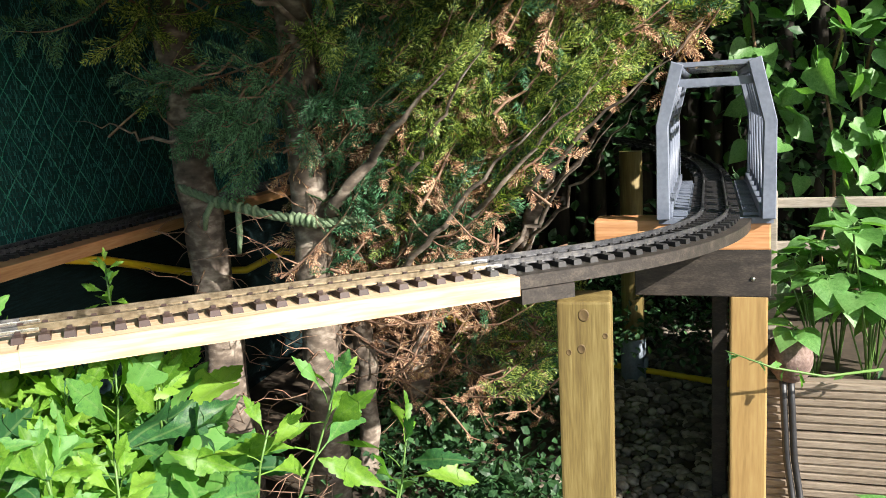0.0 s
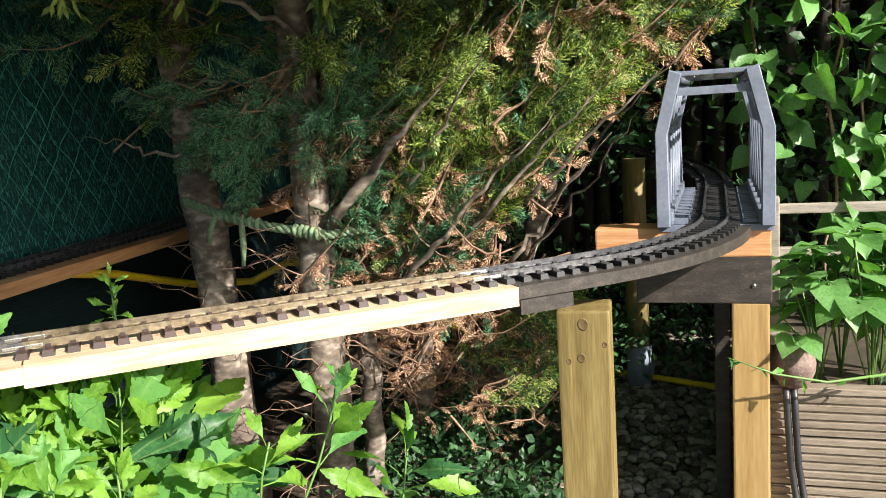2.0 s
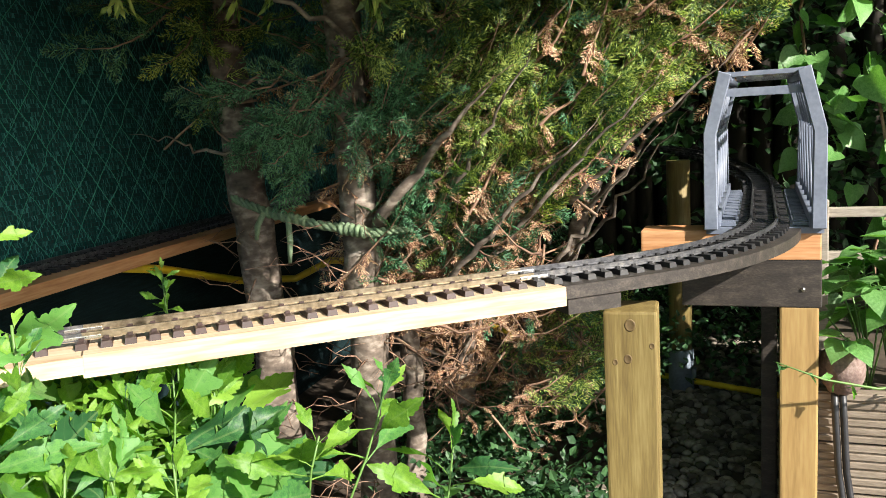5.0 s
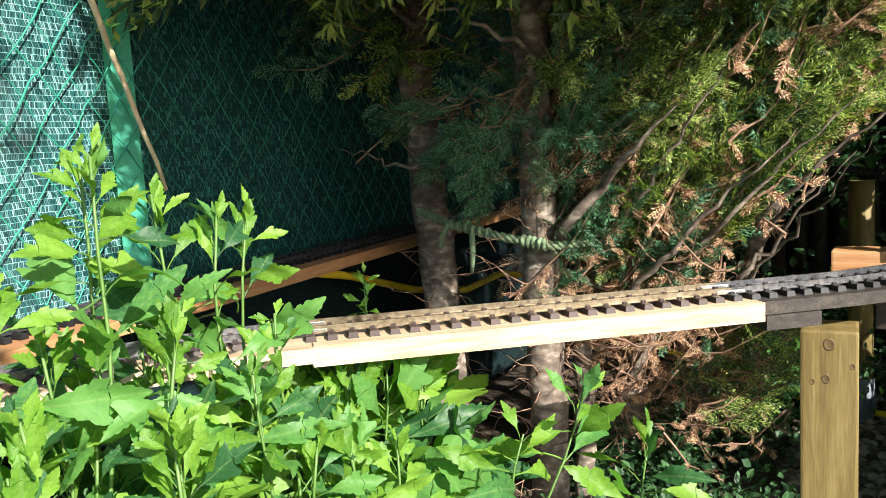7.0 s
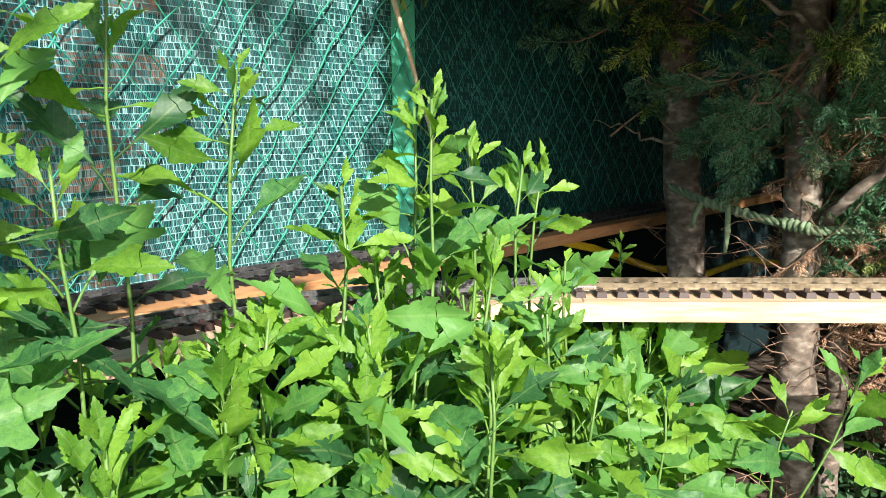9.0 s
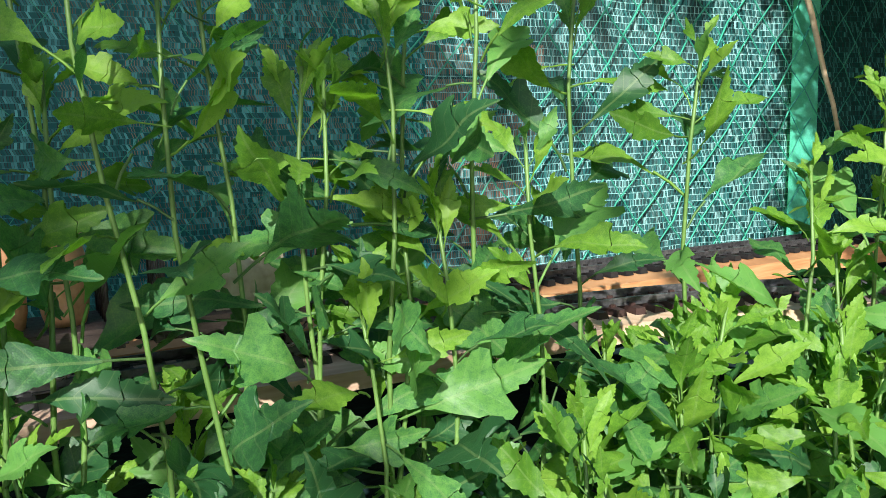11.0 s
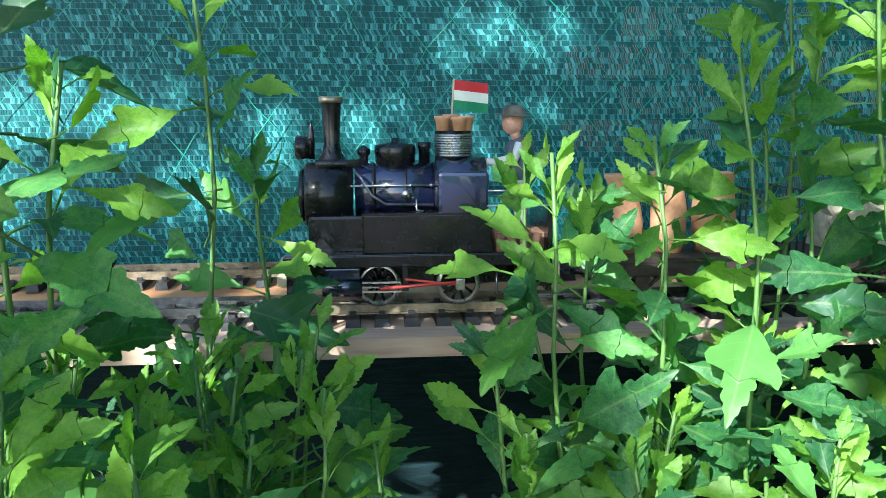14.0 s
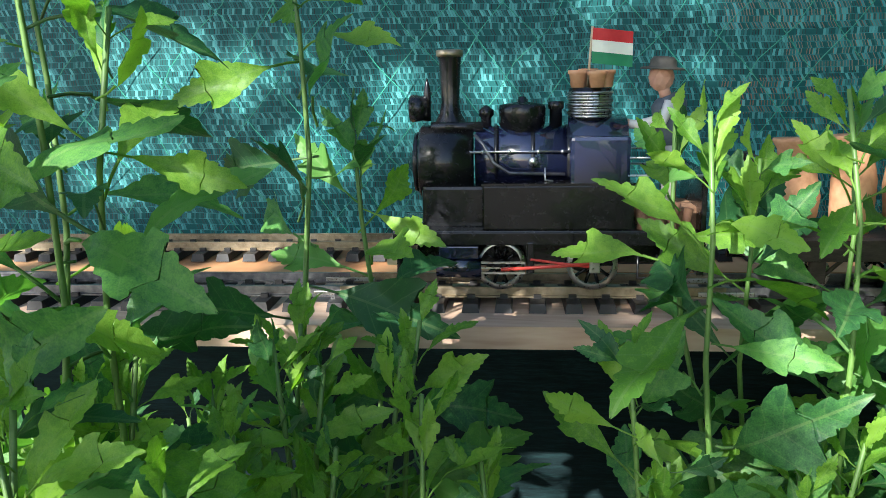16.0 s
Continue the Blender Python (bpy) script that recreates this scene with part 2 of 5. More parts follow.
def net_material(name, base, bright, closing, chain_width, chain_tone, pitch, gauge, wave, cover):
    """Woven shade cloth: knitted rows with slanting flat green tapes between them, partly open."""
    m = bpy.data.materials.new(name)
    m.use_nodes = True
    nt = m.node_tree
    nodes, link = nt.nodes, nt.links.new
    out = nodes["Material Output"]
    bsdf = nodes["Principled BSDF"]
    co = nodes.new("ShaderNodeTexCoord")
    wob = nodes.new("ShaderNodeTexNoise")
    wob.inputs["Scale"].default_value = 5
    add = nodes.new("ShaderNodeVectorMath")
    add.operation = "MULTIPLY_ADD"
    link(co.outputs["Object"], wob.inputs["Vector"])
    link(wob.outputs["Color"], add.inputs[0])
    add.inputs[1].default_value = (wave, wave, wave)
    link(co.outputs["Object"], add.inputs[2])
    sep = nodes.new("ShaderNodeSeparateXYZ")
    link(add.outputs[0], sep.inputs[0])

    def math_node(op, a, b):
        n = nodes.new("ShaderNodeMath")
        n.operation = op
        for i, v in enumerate((a, b)):
            if isinstance(v, (int, float)):
                n.inputs[i].default_value = v
            else:
                link(v, n.inputs[i])
        return n.outputs[0]

    rowv = math_node("MULTIPLY", sep.outputs["Z"], 1 / pitch)
    row = math_node("FRACT", rowv, 0)
    rown = math_node("FLOOR", rowv, 0)
    lean = math_node("MULTIPLY", row, math_node("ADD", 0.5, math_node("MULTIPLY", math_node("SINE", math_node("MULTIPLY", rown, 2.4), 0), 0.7)))
    along = math_node("ADD", math_node("ADD", math_node("MULTIPLY", sep.outputs["Y"], 1 / gauge), math_node("MULTIPLY", rown, 0.37)), lean)
    rib = math_node("FRACT", along, 0)
    white = nodes.new("ShaderNodeTexWhiteNoise")
    white.noise_dimensions = "2D"
    comb = nodes.new("ShaderNodeCombineXYZ")
    link(math_node("FLOOR", along, 0), comb.inputs[0])
    link(rown, comb.inputs[1])
    link(comb.outputs[0], white.inputs["Vector"])
    patch = nodes.new("ShaderNodeTexNoise")
    patch.inputs["Scale"].default_value, patch.inputs["Detail"].default_value = 9, 3
    link(co.outputs["Object"], patch.inputs["Vector"])
    chain = math_node("LESS_THAN", row, math_node("MULTIPLY", math_node("ADD", 0.45, patch.outputs[0]), chain_width))
    tapes = math_node("LESS_THAN", rib, math_node("ADD", cover, math_node("MULTIPLY", white.outputs["Value"], 0.34)))
    closed = math_node("LESS_THAN", white.outputs["Value"], math_node("MULTIPLY", patch.outputs[0], closing))
    solid = math_node("MAXIMUM", math_node("MAXIMUM", chain, tapes), closed)
    # sheen of the plastic tapes, painted as bright specks
    glint = math_node("MULTIPLY", math_node("POWER", white.outputs["Value"], 4.0), math_node("MULTIPLY", tapes, 0.85))
    tone = math_node("MAXIMUM", math_node("ADD", glint, 0.05), math_node("MULTIPLY", chain, math_node("MULTIPLY", chain_tone, math_node("ADD", 0.25, white.outputs["Value"]))))
    ramp = nodes.new("ShaderNodeValToRGB")
    link(tone, ramp.inputs[0])
    ramp.color_ramp.elements[0].color = (*base, 1)
    ramp.color_ramp.elements[1].color = (*bright, 1)
    link(ramp.outputs[0], bsdf.inputs["Base Color"])
    bsdf.inputs["Roughness"].default_value = 0.5
    bsdf.inputs["Specular IOR Level"].default_value = 0.25
    tl = nodes.new("ShaderNodeBsdfTranslucent")
    link(ramp.outputs[0], tl.inputs[0])
    m1 = nodes.new("ShaderNodeMixShader")
    m1.inputs[0].default_value = 0.3
    link(bsdf.outputs[0], m1.inputs[1])
    link(tl.outputs[0], m1.inputs[2])
    tp = nodes.new("ShaderNodeBsdfTransparent")
    m2 = nodes.new("ShaderNodeMixShader")
    link(solid, m2.inputs[0])
    link(tp.outputs[0], m2.inputs[1])
    link(m1.outputs[0], m2.inputs[2])
    link(m2.outputs[0], out.inputs[0])
    return m


# sunlit stretch: sun and plastic sheen are partly put into the bright thread colour
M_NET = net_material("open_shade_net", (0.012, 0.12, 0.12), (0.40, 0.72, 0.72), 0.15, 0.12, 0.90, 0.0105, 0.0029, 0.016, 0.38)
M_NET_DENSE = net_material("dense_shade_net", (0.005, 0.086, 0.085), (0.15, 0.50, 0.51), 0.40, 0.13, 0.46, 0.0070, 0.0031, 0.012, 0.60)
# darker copy of the net, with the conifers' shade put into its colour
M_NET_SHADED = net_material("net_in_shade", (0.004, 0.050, 0.046), (0.12, 0.40, 0.38), 0.25, 0.12, 0.30, 0.0090, 0.0033, 0.016, 0.46)


# ---------------------------------------------------------------- mesh helpers
def mesh_of(name, bm, mats, smooth=False):
    me = bpy.data.meshes.new(name)
    bm.to_mesh(me)
    bm.free()
    for m in (mats if isinstance(mats, (list, tuple)) else [mats]):
        me.materials.append(m)
    if smooth:
        me.polygons.foreach_set("use_smooth", [True] * len(me.polygons))
    return me


def part(name, bm, mat, parent=None, label="", smooth=False, at=None):
    """Links a bmesh as one mesh object, under a thing or a part."""
    ob = new(name, mesh_of(name, bm, mat, smooth))
    if parent:
        ob.parent = parent
    if at is not None:
        ob.matrix_basis = at
    return tagged(ob, label)


def shared(name, me, parent, at):
    ob = new(name, me)
    ob.parent = parent
    ob.matrix_basis = at
    return ob


def thing(name, label, category, group="", kind="", at=None):
    ob = new(name)
    ob.empty_display_size = 0.05
    if at is not None:
        ob.matrix_basis = at
    return tagged(ob, label, category, group, kind)


def box(bm, c, s, rz=0.0, bevel=0.0, m=None, mi=0):
    t = bmesh.new()
    bmesh.ops.create_cube(t, size=1)
    for v in t.verts:
        v.co = Vector((v.co.x * s[0], v.co.y * s[1], v.co.z * s[2]))
    if bevel:
        bmesh.ops.bevel(t, geom=t.edges[:], offset=bevel, segments=2, affect="EDGES", profile=0.6)
    mat = Matrix.Translation(c) @ Matrix.Rotation(rz, 4, "Z")
    if m is not None:
        mat = m @ mat
    merge(bm, t, mat, mi)
    return bm


def merge(bm, t, mat=None, mi=0):
    vs = {v: bm.verts.new(mat @ v.co if mat is not None else v.co) for v in t.verts}
    for f in t.faces:
        try:
            nf = bm.faces.new([vs[v] for v in f.verts])
            nf.material_index = mi
            nf.smooth = f.smooth
        except ValueError:
            pass
    t.free()


def tube(bm, pts, r, n=8, caps=True, mi=0):
    """A round bar along pts; r is one radius or one for each point."""
    pts = [Vector(p) for p in pts]
    rs = r if isinstance(r, (list, tuple)) else [r] * len(pts)
    rings = []
    side = None
    for i, p in enumerate(pts):
        d = (pts[min(i + 1, len(pts) - 1)] - pts[max(i - 1, 0)]).normalized()
        if side is None:
            side = d.orthogonal().normalized()
        side = (side - d * side.dot(d)).normalized()
        up = d.cross(side)
        rings.append([bm.verts.new(p + (side * math.cos(a) + up * math.sin(a)) * rs[i]) for a in (2 * math.pi * k / n for k in range(n))])
    for a, b in zip(rings, rings[1:]):
        for k in range(n):
            f = bm.faces.new((a[k], a[(k + 1) % n], b[(k + 1) % n], b[k]))
            f.smooth, f.material_index = True, mi
    if caps:
        for ring, rev in ((rings[0], True), (rings[-1], False)):
            f = bm.faces.new(ring[::-1] if rev else ring)
            f.material_index = mi
    return bm


def lathe(bm, profile, n=20, mat=None, mi=0):
    """Turns (radius, height) pairs round z."""
    rings = []
    for r, z in profile:
        ring = []
        for k in range(n):
            a = 2 * math.pi * k / n
            p = Vector((max(r, 1e-5) * math.cos(a), max(r, 1e-5) * math.sin(a), z))
            ring.append(bm.verts.new(mat @ p if mat is not None else p))
        rings.append(ring)
    for a, b in zip(rings, rings[1:]):
        for k in range(n):
            f = bm.faces.new((a[k], a[(k + 1) % n], b[(k + 1) % n], b[k]))
            f.smooth, f.material_index = True, mi
    if tuple(profile[0]) != tuple(profile[-1]):
        for ring, rev in ((rings[0], True), (rings[-1], False)):
            f = bm.faces.new(ring[::-1] if rev else ring)
            f.material_index = mi
    return bm


def ribbon(bm, left, right, z0, z1):
    """A thick plank between two edge lines."""
    q = [[bm.verts.new((p[0], p[1], z)) for p in line] for line in (left, right) for z in (z1, z0)]
    lt, lb, rt, rb = q
    for i in range(len(left) - 1):
        for a, b in ((lt, rt), (rt, rb), (rb, lb), (lb, lt)):
            bm.faces.new((a[i], b[i], b[i + 1], a[i + 1]))
    bm.faces.new((lt[0], lb[0], rb[0], rt[0]))
    bm.faces.new((lt[-1], rt[-1], rb[-1], lb[-1]))
    bmesh.ops.recalc_face_normals(bm, faces=bm.faces[:])
    return bm


BOARD = 0.62                      # top of the planks that carry the track
RAIL = BOARD + 0.0155             # top of the rails


def arc(c, r, a0, a1, n):
    return [Vector((c[0] + r * math.cos(a0 + (a1 - a0) * i / n), c[1] + r * math.sin(a0 + (a1 - a0) * i / n), 0)) for i in range(n + 1)]


def line(a, b, n):
    a, b = Vector((*a, 0)), Vector((*b, 0))
    return [a.lerp(b, i / n) for i in range(n + 1)]


def offset(pts, d):
    out = []
    for i, p in enumerate(pts):
        t = (pts[min(i + 1, len(pts) - 1)] - pts[max(i - 1, 0)]).normalized()
        out.append(p + Vector((-t.y, t.x, 0)) * d)
    return out


def resample(pts, step):
    """Even steps along a line: places and directions."""
    out, carry = [], 0.0
    for a, b in zip(pts, pts[1:]):
        length = (b - a).length
        s = carry
        while s < length:
            out.append((a.lerp(b, s / length), (b - a).normalized()))
            s += step
        carry = s - length
    return out


# ---------------------------------------------------------------- the line of the front track, from the near end to behind the bridge
def near_x(y):
    return -0.865 - 0.09 * (y + 0.653)


H1 = math.atan2(1.0, -0.09)              # heading of the near straight
H2 = math.radians(40.8)                  # heading of the far straight
CR = 0.60
corner = Vector((-0.9716, 0.5305, 0))
d1, d2 = Vector((math.cos(H1), math.sin(H1), 0)), Vector((math.cos(H2), math.sin(H2), 0))
tan1 = CR * math.tan((H1 - H2) / 2)
S1, S2 = corner - d1 * tan1, corner + d2 * tan1
c1 = S1 + Vector((d1.y, -d1.x, 0)) * CR
BX = 0.012
s_to = (BX - corner.x) / d2.x
corner2 = corner + d2 * s_to
tan2 = CR * math.tan((math.pi / 2 - H2) / 2)
S3, S4 = corner2 - d2 * tan2, corner2 + Vector((0, tan2, 0))
c2 = S3 + Vector((-d2.y, d2.x, 0)) * CR
NEAR_END = Vector((near_x(-1.7), -1.7, 0))
P_NEAR = line(NEAR_END.xy, S1.xy, 24)
P_CURVE = arc(c1, CR, H1 + math.pi / 2, H2 + math.pi / 2, 18)
S3B = S3 - d2 * 0.14
P_FAR = line(S2.xy, S3B.xy, 10)
P_CURVE2 = line(S3B.xy, S3.xy, 3)[:-1] + arc(c2, CR, H2 - math.pi / 2, 0, 16)
P_BRIDGE = line(S4.xy, (BX, 2.22), 8)
P_REAR = arc((BX - CR, 2.22), CR, 0, 2.2, 26)
P_BACK = line((-1.11 + 0.17, -1.7), (-1.11 - 0.27, 2.7), 34)


def rail_mesh(bm, pts, side, z, climb=0.0):
    """Foot, web and head of one rail."""
    prof = ((-.003, 0), (.003, 0), (.003, .0014), (.0008, .0016), (.0008, .0062), (.0016, .0064), (.0016, .0085),
            (-.0016, .0085), (-.0016, .0064), (-.0008, .0062), (-.0008, .0016), (-.003, .0014))
    rows = []
    for d, hgt in prof:
        rows.append([bm.verts.new((p.x, p.y, z + hgt + (climb_at(p) if climb else 0))) for p in offset(pts, side + d)])
    k = len(prof)
    for i in range(k):
        for j in range(len(pts) - 1):
            bm.faces.new((rows[i][j], rows[i][j + 1], rows[(i + 1) % k][j + 1], rows[(i + 1) % k][j]))
    bm.faces.new([r[0] for r in rows])
    bm.faces.new([r[-1] for r in rows][::-1])
    bmesh.ops.recalc_face_normals(bm, faces=bm.faces[:])


def climb_at(p):
    a = math.atan2(p.y - 2.22, p.x - (BX - CR))
    return 0.085 * max(0, min(1, a / 1.0)) if p.y > 2.22 else 0.0


def sleeper_mesh(name, mat):
    bm = bmesh.new()
    t = bmesh.new()
    bmesh.ops.create_cube(t, size=1)
    for v in t.verts:
        k = 0.82 if v.co.z > 0 else 1.0
        v.co = Vector((v.co.x * 0.0135 * k, v.co.y * 0.091 * (0.97 if v.co.z > 0 else 1), (v.co.z + 0.5) * 0.0072))
    merge(bm, t)
    for y in (-0.0225, 0.0225):
        for e in (-0.0052, 0.0052):
            box(bm, (0, y + e, 0.0085), (0.006, 0.0035, 0.0035))
    return mesh_of(name, bm, mat)


ME_SLEEPER = sleeper_mesh("sleeper_brown", M_SLEEPER)
ME_SLEEPER_DARK = sleeper_mesh("sleeper_dark", M_SLEEPER_DARK)


bm = bmesh.new()
box(bm, (0, 0, 0), (0.026, 0.0052, 0.0042), bevel=0.0006)
ME_JOINER = mesh_of("joiner", bm, M_STEEL)


def track(name, label, pts, rail_mat, sleeper_me, climb=0.0, z=BOARD):
    ob = thing(name, label, "model railway track", "lengths of railway track")
    for side in (-0.0225, 0.0225):
        bm = bmesh.new()
        rail_mesh(bm, pts, side, z + 0.0070, climb)
        part("rail", bm, rail_mat, ob)
    for q in (0, -1):
        d = (pts[1] - pts[0] if q == 0 else pts[-1] - pts[-2]).normalized()
        for side in (-0.0225, 0.0225):
            zz = z + 0.0096 + (climb_at(pts[q]) if climb else 0)
            m = Matrix.Translation((pts[q].x, pts[q].y, zz)) @ Matrix.Rotation(math.atan2(d.y, d.x), 4, "Z") @ Matrix.Translation(((0.008 if q == 0 else -0.008), side, 0))
            shared("rail_joiner", ME_JOINER, ob, m)
    rnd = random.Random(3)
    for p, d in resample(pts, 0.0262)[:-1]:
        zz = z + (climb_at(p) if climb else 0)
        shared("sleeper", sleeper_me, ob, Matrix.Translation((p.x, p.y, zz)) @ Matrix.Rotation(math.atan2(d.y, d.x) + rnd.uniform(-.02, .02), 4, "Z"))
    return ob


def plank(name, label, pts, l, r, z1, thick, mat):
    bm = bmesh.new()
    ribbon(bm, [(p.x, p.y) for p in offset(pts, l)], [(p.x, p.y) for p in offset(pts, r)], z1 - thick, z1)
    ob = part(name, bm, mat)
    return tagged(ob, label, "track plank", "planks under the track")


# ---------------------------------------------------------------- ground and enclosing forms
bm = bmesh.new()
bmesh.ops.create_grid(bm, x_segments=60, y_segments=60, size=1)
for v in bm.verts:
    v.co = Vector((v.co.x * abs(v.co.x) * 60, v.co.y * abs(v.co.y) * 60, 0))
    if v.co.length < 6:
        v.co.z = 0.012 * noise.noise(v.co * 3)
part("ground", bm, M_SOIL, label="dark bare garden soil under the trees", smooth=True)["kind"] = "structure"


def net_x(y):
    return -1.235 - 0.075 * y


NET_LOW, NET_TOP, NET_Y0, NET_Y1 = 0.02, 2.0, -2.4, 3.3
fence = thing("netting_fence", "green woven shade net hung on a wire mesh fence", "fence", kind="structure")
bm = bmesh.new()
NY, NZ = 90, 30
grid = []
for i in range(NY + 1):
    y = NET_Y0 + (NET_Y1 - NET_Y0) * i / NY
    col = []
    for k in range(NZ + 1):
        z = NET_LOW + (NET_TOP - NET_LOW) * k / NZ
        w = 0.016 * noise.noise(Vector((y * 2.2, z * 1.6, 0))) + 0.006 * noise.noise(Vector((y * 7, z * 5, 3)))
        col.append(bm.verts.new((net_x(y) + w, y, z + 0.01 * noise.noise(Vector((y * 1.5, z, 9))))))
    grid.append(col)
for i in range(NY):
    y = NET_Y0 + (NET_Y1 - NET_Y0) * (i + .5) / NY
    for k in range(NZ):
        f = bm.faces.new((grid[i][k], grid[i + 1][k], grid[i + 1][k + 1], grid[i][k + 1]))
        f.smooth = True
        # beyond y 0.95 the net takes the colour darkened for tree shade
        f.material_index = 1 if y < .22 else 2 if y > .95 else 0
part("shade_net", bm, [M_NET, M_NET_DENSE, M_NET_SHADED], fence, "dark green woven shade cloth")
rnd = random.Random(5)
for sgn, thick in ((1, .0014), (-1, .0010)):
    bm = bmesh.new()
    y = NET_Y0 - 2.0
    while y < NET_Y1:
        p, rs = [], []
        for k in range(41):
            z = .60 + (NET_TOP - .60) * k / 40
            yy = y + sgn * z * 0.8 + (1.6 if sgn < 0 else 0) + 0.006 * rnd.uniform(-1, 1)
            p.append((net_x(yy) + 0.020 + 0.004 * rnd.uniform(-1, 1), yy, z))
            rs.append(thick * rnd.uniform(.75, 1.3) if .15 < yy < .98 else .0006)
        tube(bm, p, rs, 4, False)
        y += 0.066
    part("wire_mesh", bm, M_FENCE, fence, "green diamond wire mesh")
bm = bmesh.new()
pts = [(0.93 + 0.01 * noise.noise(Vector((0, 0, z * 3))), z) for z in np.linspace(0.05, 2.0, 30)]
for (y0, z0), (y1, z1) in zip(pts, pts[1:]):
    f = bm.faces.new([bm.verts.new(c) for c in ((net_x(y0) + .012, y0 - .027, z0), (net_x(y0) + .02, y0 + .027, z0), (net_x(y1) + .02, y1 + .027, z1), (net_x(y1) + .012, y1 - .027, z1))])
part("selvedge", bm, M_TRIM, fence, "doubled pale green edge of the net")

# added sheet that makes the net's foot dark, where only shade lies
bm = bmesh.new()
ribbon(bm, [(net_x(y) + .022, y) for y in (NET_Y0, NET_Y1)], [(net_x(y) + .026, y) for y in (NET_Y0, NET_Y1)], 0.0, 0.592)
tagged(part("ground_fabric", bm, M_FOOT_SHADE), "black sheet added before the foot of the net to stand for shade", "fabric", kind="structure")

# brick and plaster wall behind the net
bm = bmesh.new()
# height added beyond what shows, to keep skylight off the net's back
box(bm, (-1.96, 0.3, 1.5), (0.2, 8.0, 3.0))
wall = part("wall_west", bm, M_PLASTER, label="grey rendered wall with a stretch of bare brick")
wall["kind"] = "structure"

# ---------------------------------------------------------------- planks, posts and track
plank("front_plank", "pale planed pine plank under the near track", P_NEAR, 0.075, -0.080, BOARD, 0.017, M_PINE_TAN)
plank("back_plank", "weathered pine plank carrying the siding beside the net", P_BACK, 0.06, -0.085, BOARD - .001, 0.024, M_PINE_SIDE)
plank("curve_plank", "pine plank sawn to the bend under the curved track", P_CURVE, 0.08, -0.078, BOARD, 0.019, M_PINE)
plank("straight_plank", "sunlit pale pine plank spanning from tree to post", line(S2.xy, (S3 - d2 * 0.115).xy, 10), 0.05, -0.068, BOARD, 0.026, M_PINE)
plank("dark_plank", "black stained plank sawn to a curve on the post", line((S3 - d2 * 0.112).xy, (S3 - d2 * 0.03).xy, 3), 0.06, -0.067, BOARD - 0.0190, 0.020, M_BLACKWOOD)
plank("dark_curve_top", "black stained curved board below the sleepers", [S3 - d2 * 0.113] + P_CURVE2[3:], 0.055, -0.064, BOARD, 0.018, M_BLACKWOOD)
def near_part(y0, y1):
    return line((near_x(y0), y0), (near_x(y1), y1), 8)


def back_part(y0, y1):
    return line((-1.11 - 0.1 * y0, y0), (-1.11 - 0.1 * y1, y1), 12)


track("near_track", "near straight of brass rails on dark sleepers", near_part(-0.70, -0.40), M_BRASS, ME_SLEEPER_DARK)
track("near_end_track", "dull grey rails leading away at the near end", near_part(-1.7, -0.70), M_RAIL_DARK, ME_SLEEPER_DARK)
track("shaded_track", "dark railed straight behind the hibiscus shoots", near_part(-0.40, S1.y), M_RAIL_DARK, ME_SLEEPER_DARK)
track("back_track", "siding of tarnished brass rails beside the net", back_part(-1.7, -0.43), M_BRASS, ME_SLEEPER_DARK)
track("siding_track", "shaded siding of dark rails running along the net", back_part(-0.43, 2.7), M_RAIL_DARK, ME_SLEEPER_DARK)
track("curved_track", "curved track of dulled grey rails on dark sleepers", P_CURVE, M_RAIL_DARK, ME_SLEEPER)
track("far_track", "sunlit straight of brass rails on brown sleepers", P_FAR, M_BRASS, ME_SLEEPER)
track("bend_track", "tight bend of dark rails leading onto the bridge", P_CURVE2, M_RAIL_DARK, ME_SLEEPER_DARK)
track("bridge_track", "straight dark track running through the truss bridge", P_BRIDGE, M_RAIL_DARK, ME_SLEEPER_DARK)
track("rear_track", "shaded loop of track curving away behind the bridge", P_REAR, M_RAIL_DARK, ME_SLEEPER_DARK, climb=1.0)


def post(name, label, x, y, w, d, z1, rz, mat, knots=()):
    ob = thing(name, label, "post", "posts under the railway", at=pose(x, y, 0, 0, 0, rz))
    bm = bmesh.new()
    box(bm, (0, 0, z1 / 2 - 0.05), (w, d, z1 + 0.1), bevel=0.004)
    part("shaft", bm, mat, ob)
    for kx, kz, kr in knots:
        bm = bmesh.new()
        lathe(bm, [(kr, -0.0015), (kr, 0.0001), (kr * 0.8, 0.0005), (kr * .7, 0.0002), (0.0, 0.0003)], 14,
              Matrix.Translation((kx, -d / 2, kz)) @ Matrix.Rotation(math.pi / 2, 4, "X") @ Matrix.Diagonal((1, 1.2, 1, 1)))
        part("knot", bm, M_KNOT, ob)
    return ob


post("front_post", "stout yellowish square pine post with knots under the bend", -0.172, 1.205, 0.076, 0.076, BOARD - 0.055, 4, M_POST_OLIVE,
     [(0.0, 0.545, 0.008), (-0.004, 0.495, 0.006), (0.03, 0.515, 0.004), (-.022, .49, .004)])
post("bridge_post", "square orange pine post under the bridge end", 0.072, 1.64, 0.066, 0.07, 0.475, 0, M_POST)
rp = thing("rear_post", "round pine pole standing in a galvanised ground bracket", "post", at=pose(-0.215, 2.5, 0))
bm = bmesh.new()
tube(bm, [(0, 0, 0.05), (0, 0, 0.4), (0, 0, 0.69)], 0.033, 16)
part("shaft", bm, M_POST_OLIVE, rp)
bm = bmesh.new()
lathe(bm, [(0.037, -0.02), (0.037, 0.13), (0.034, 0.132), (0.034, 0.0)], 18)
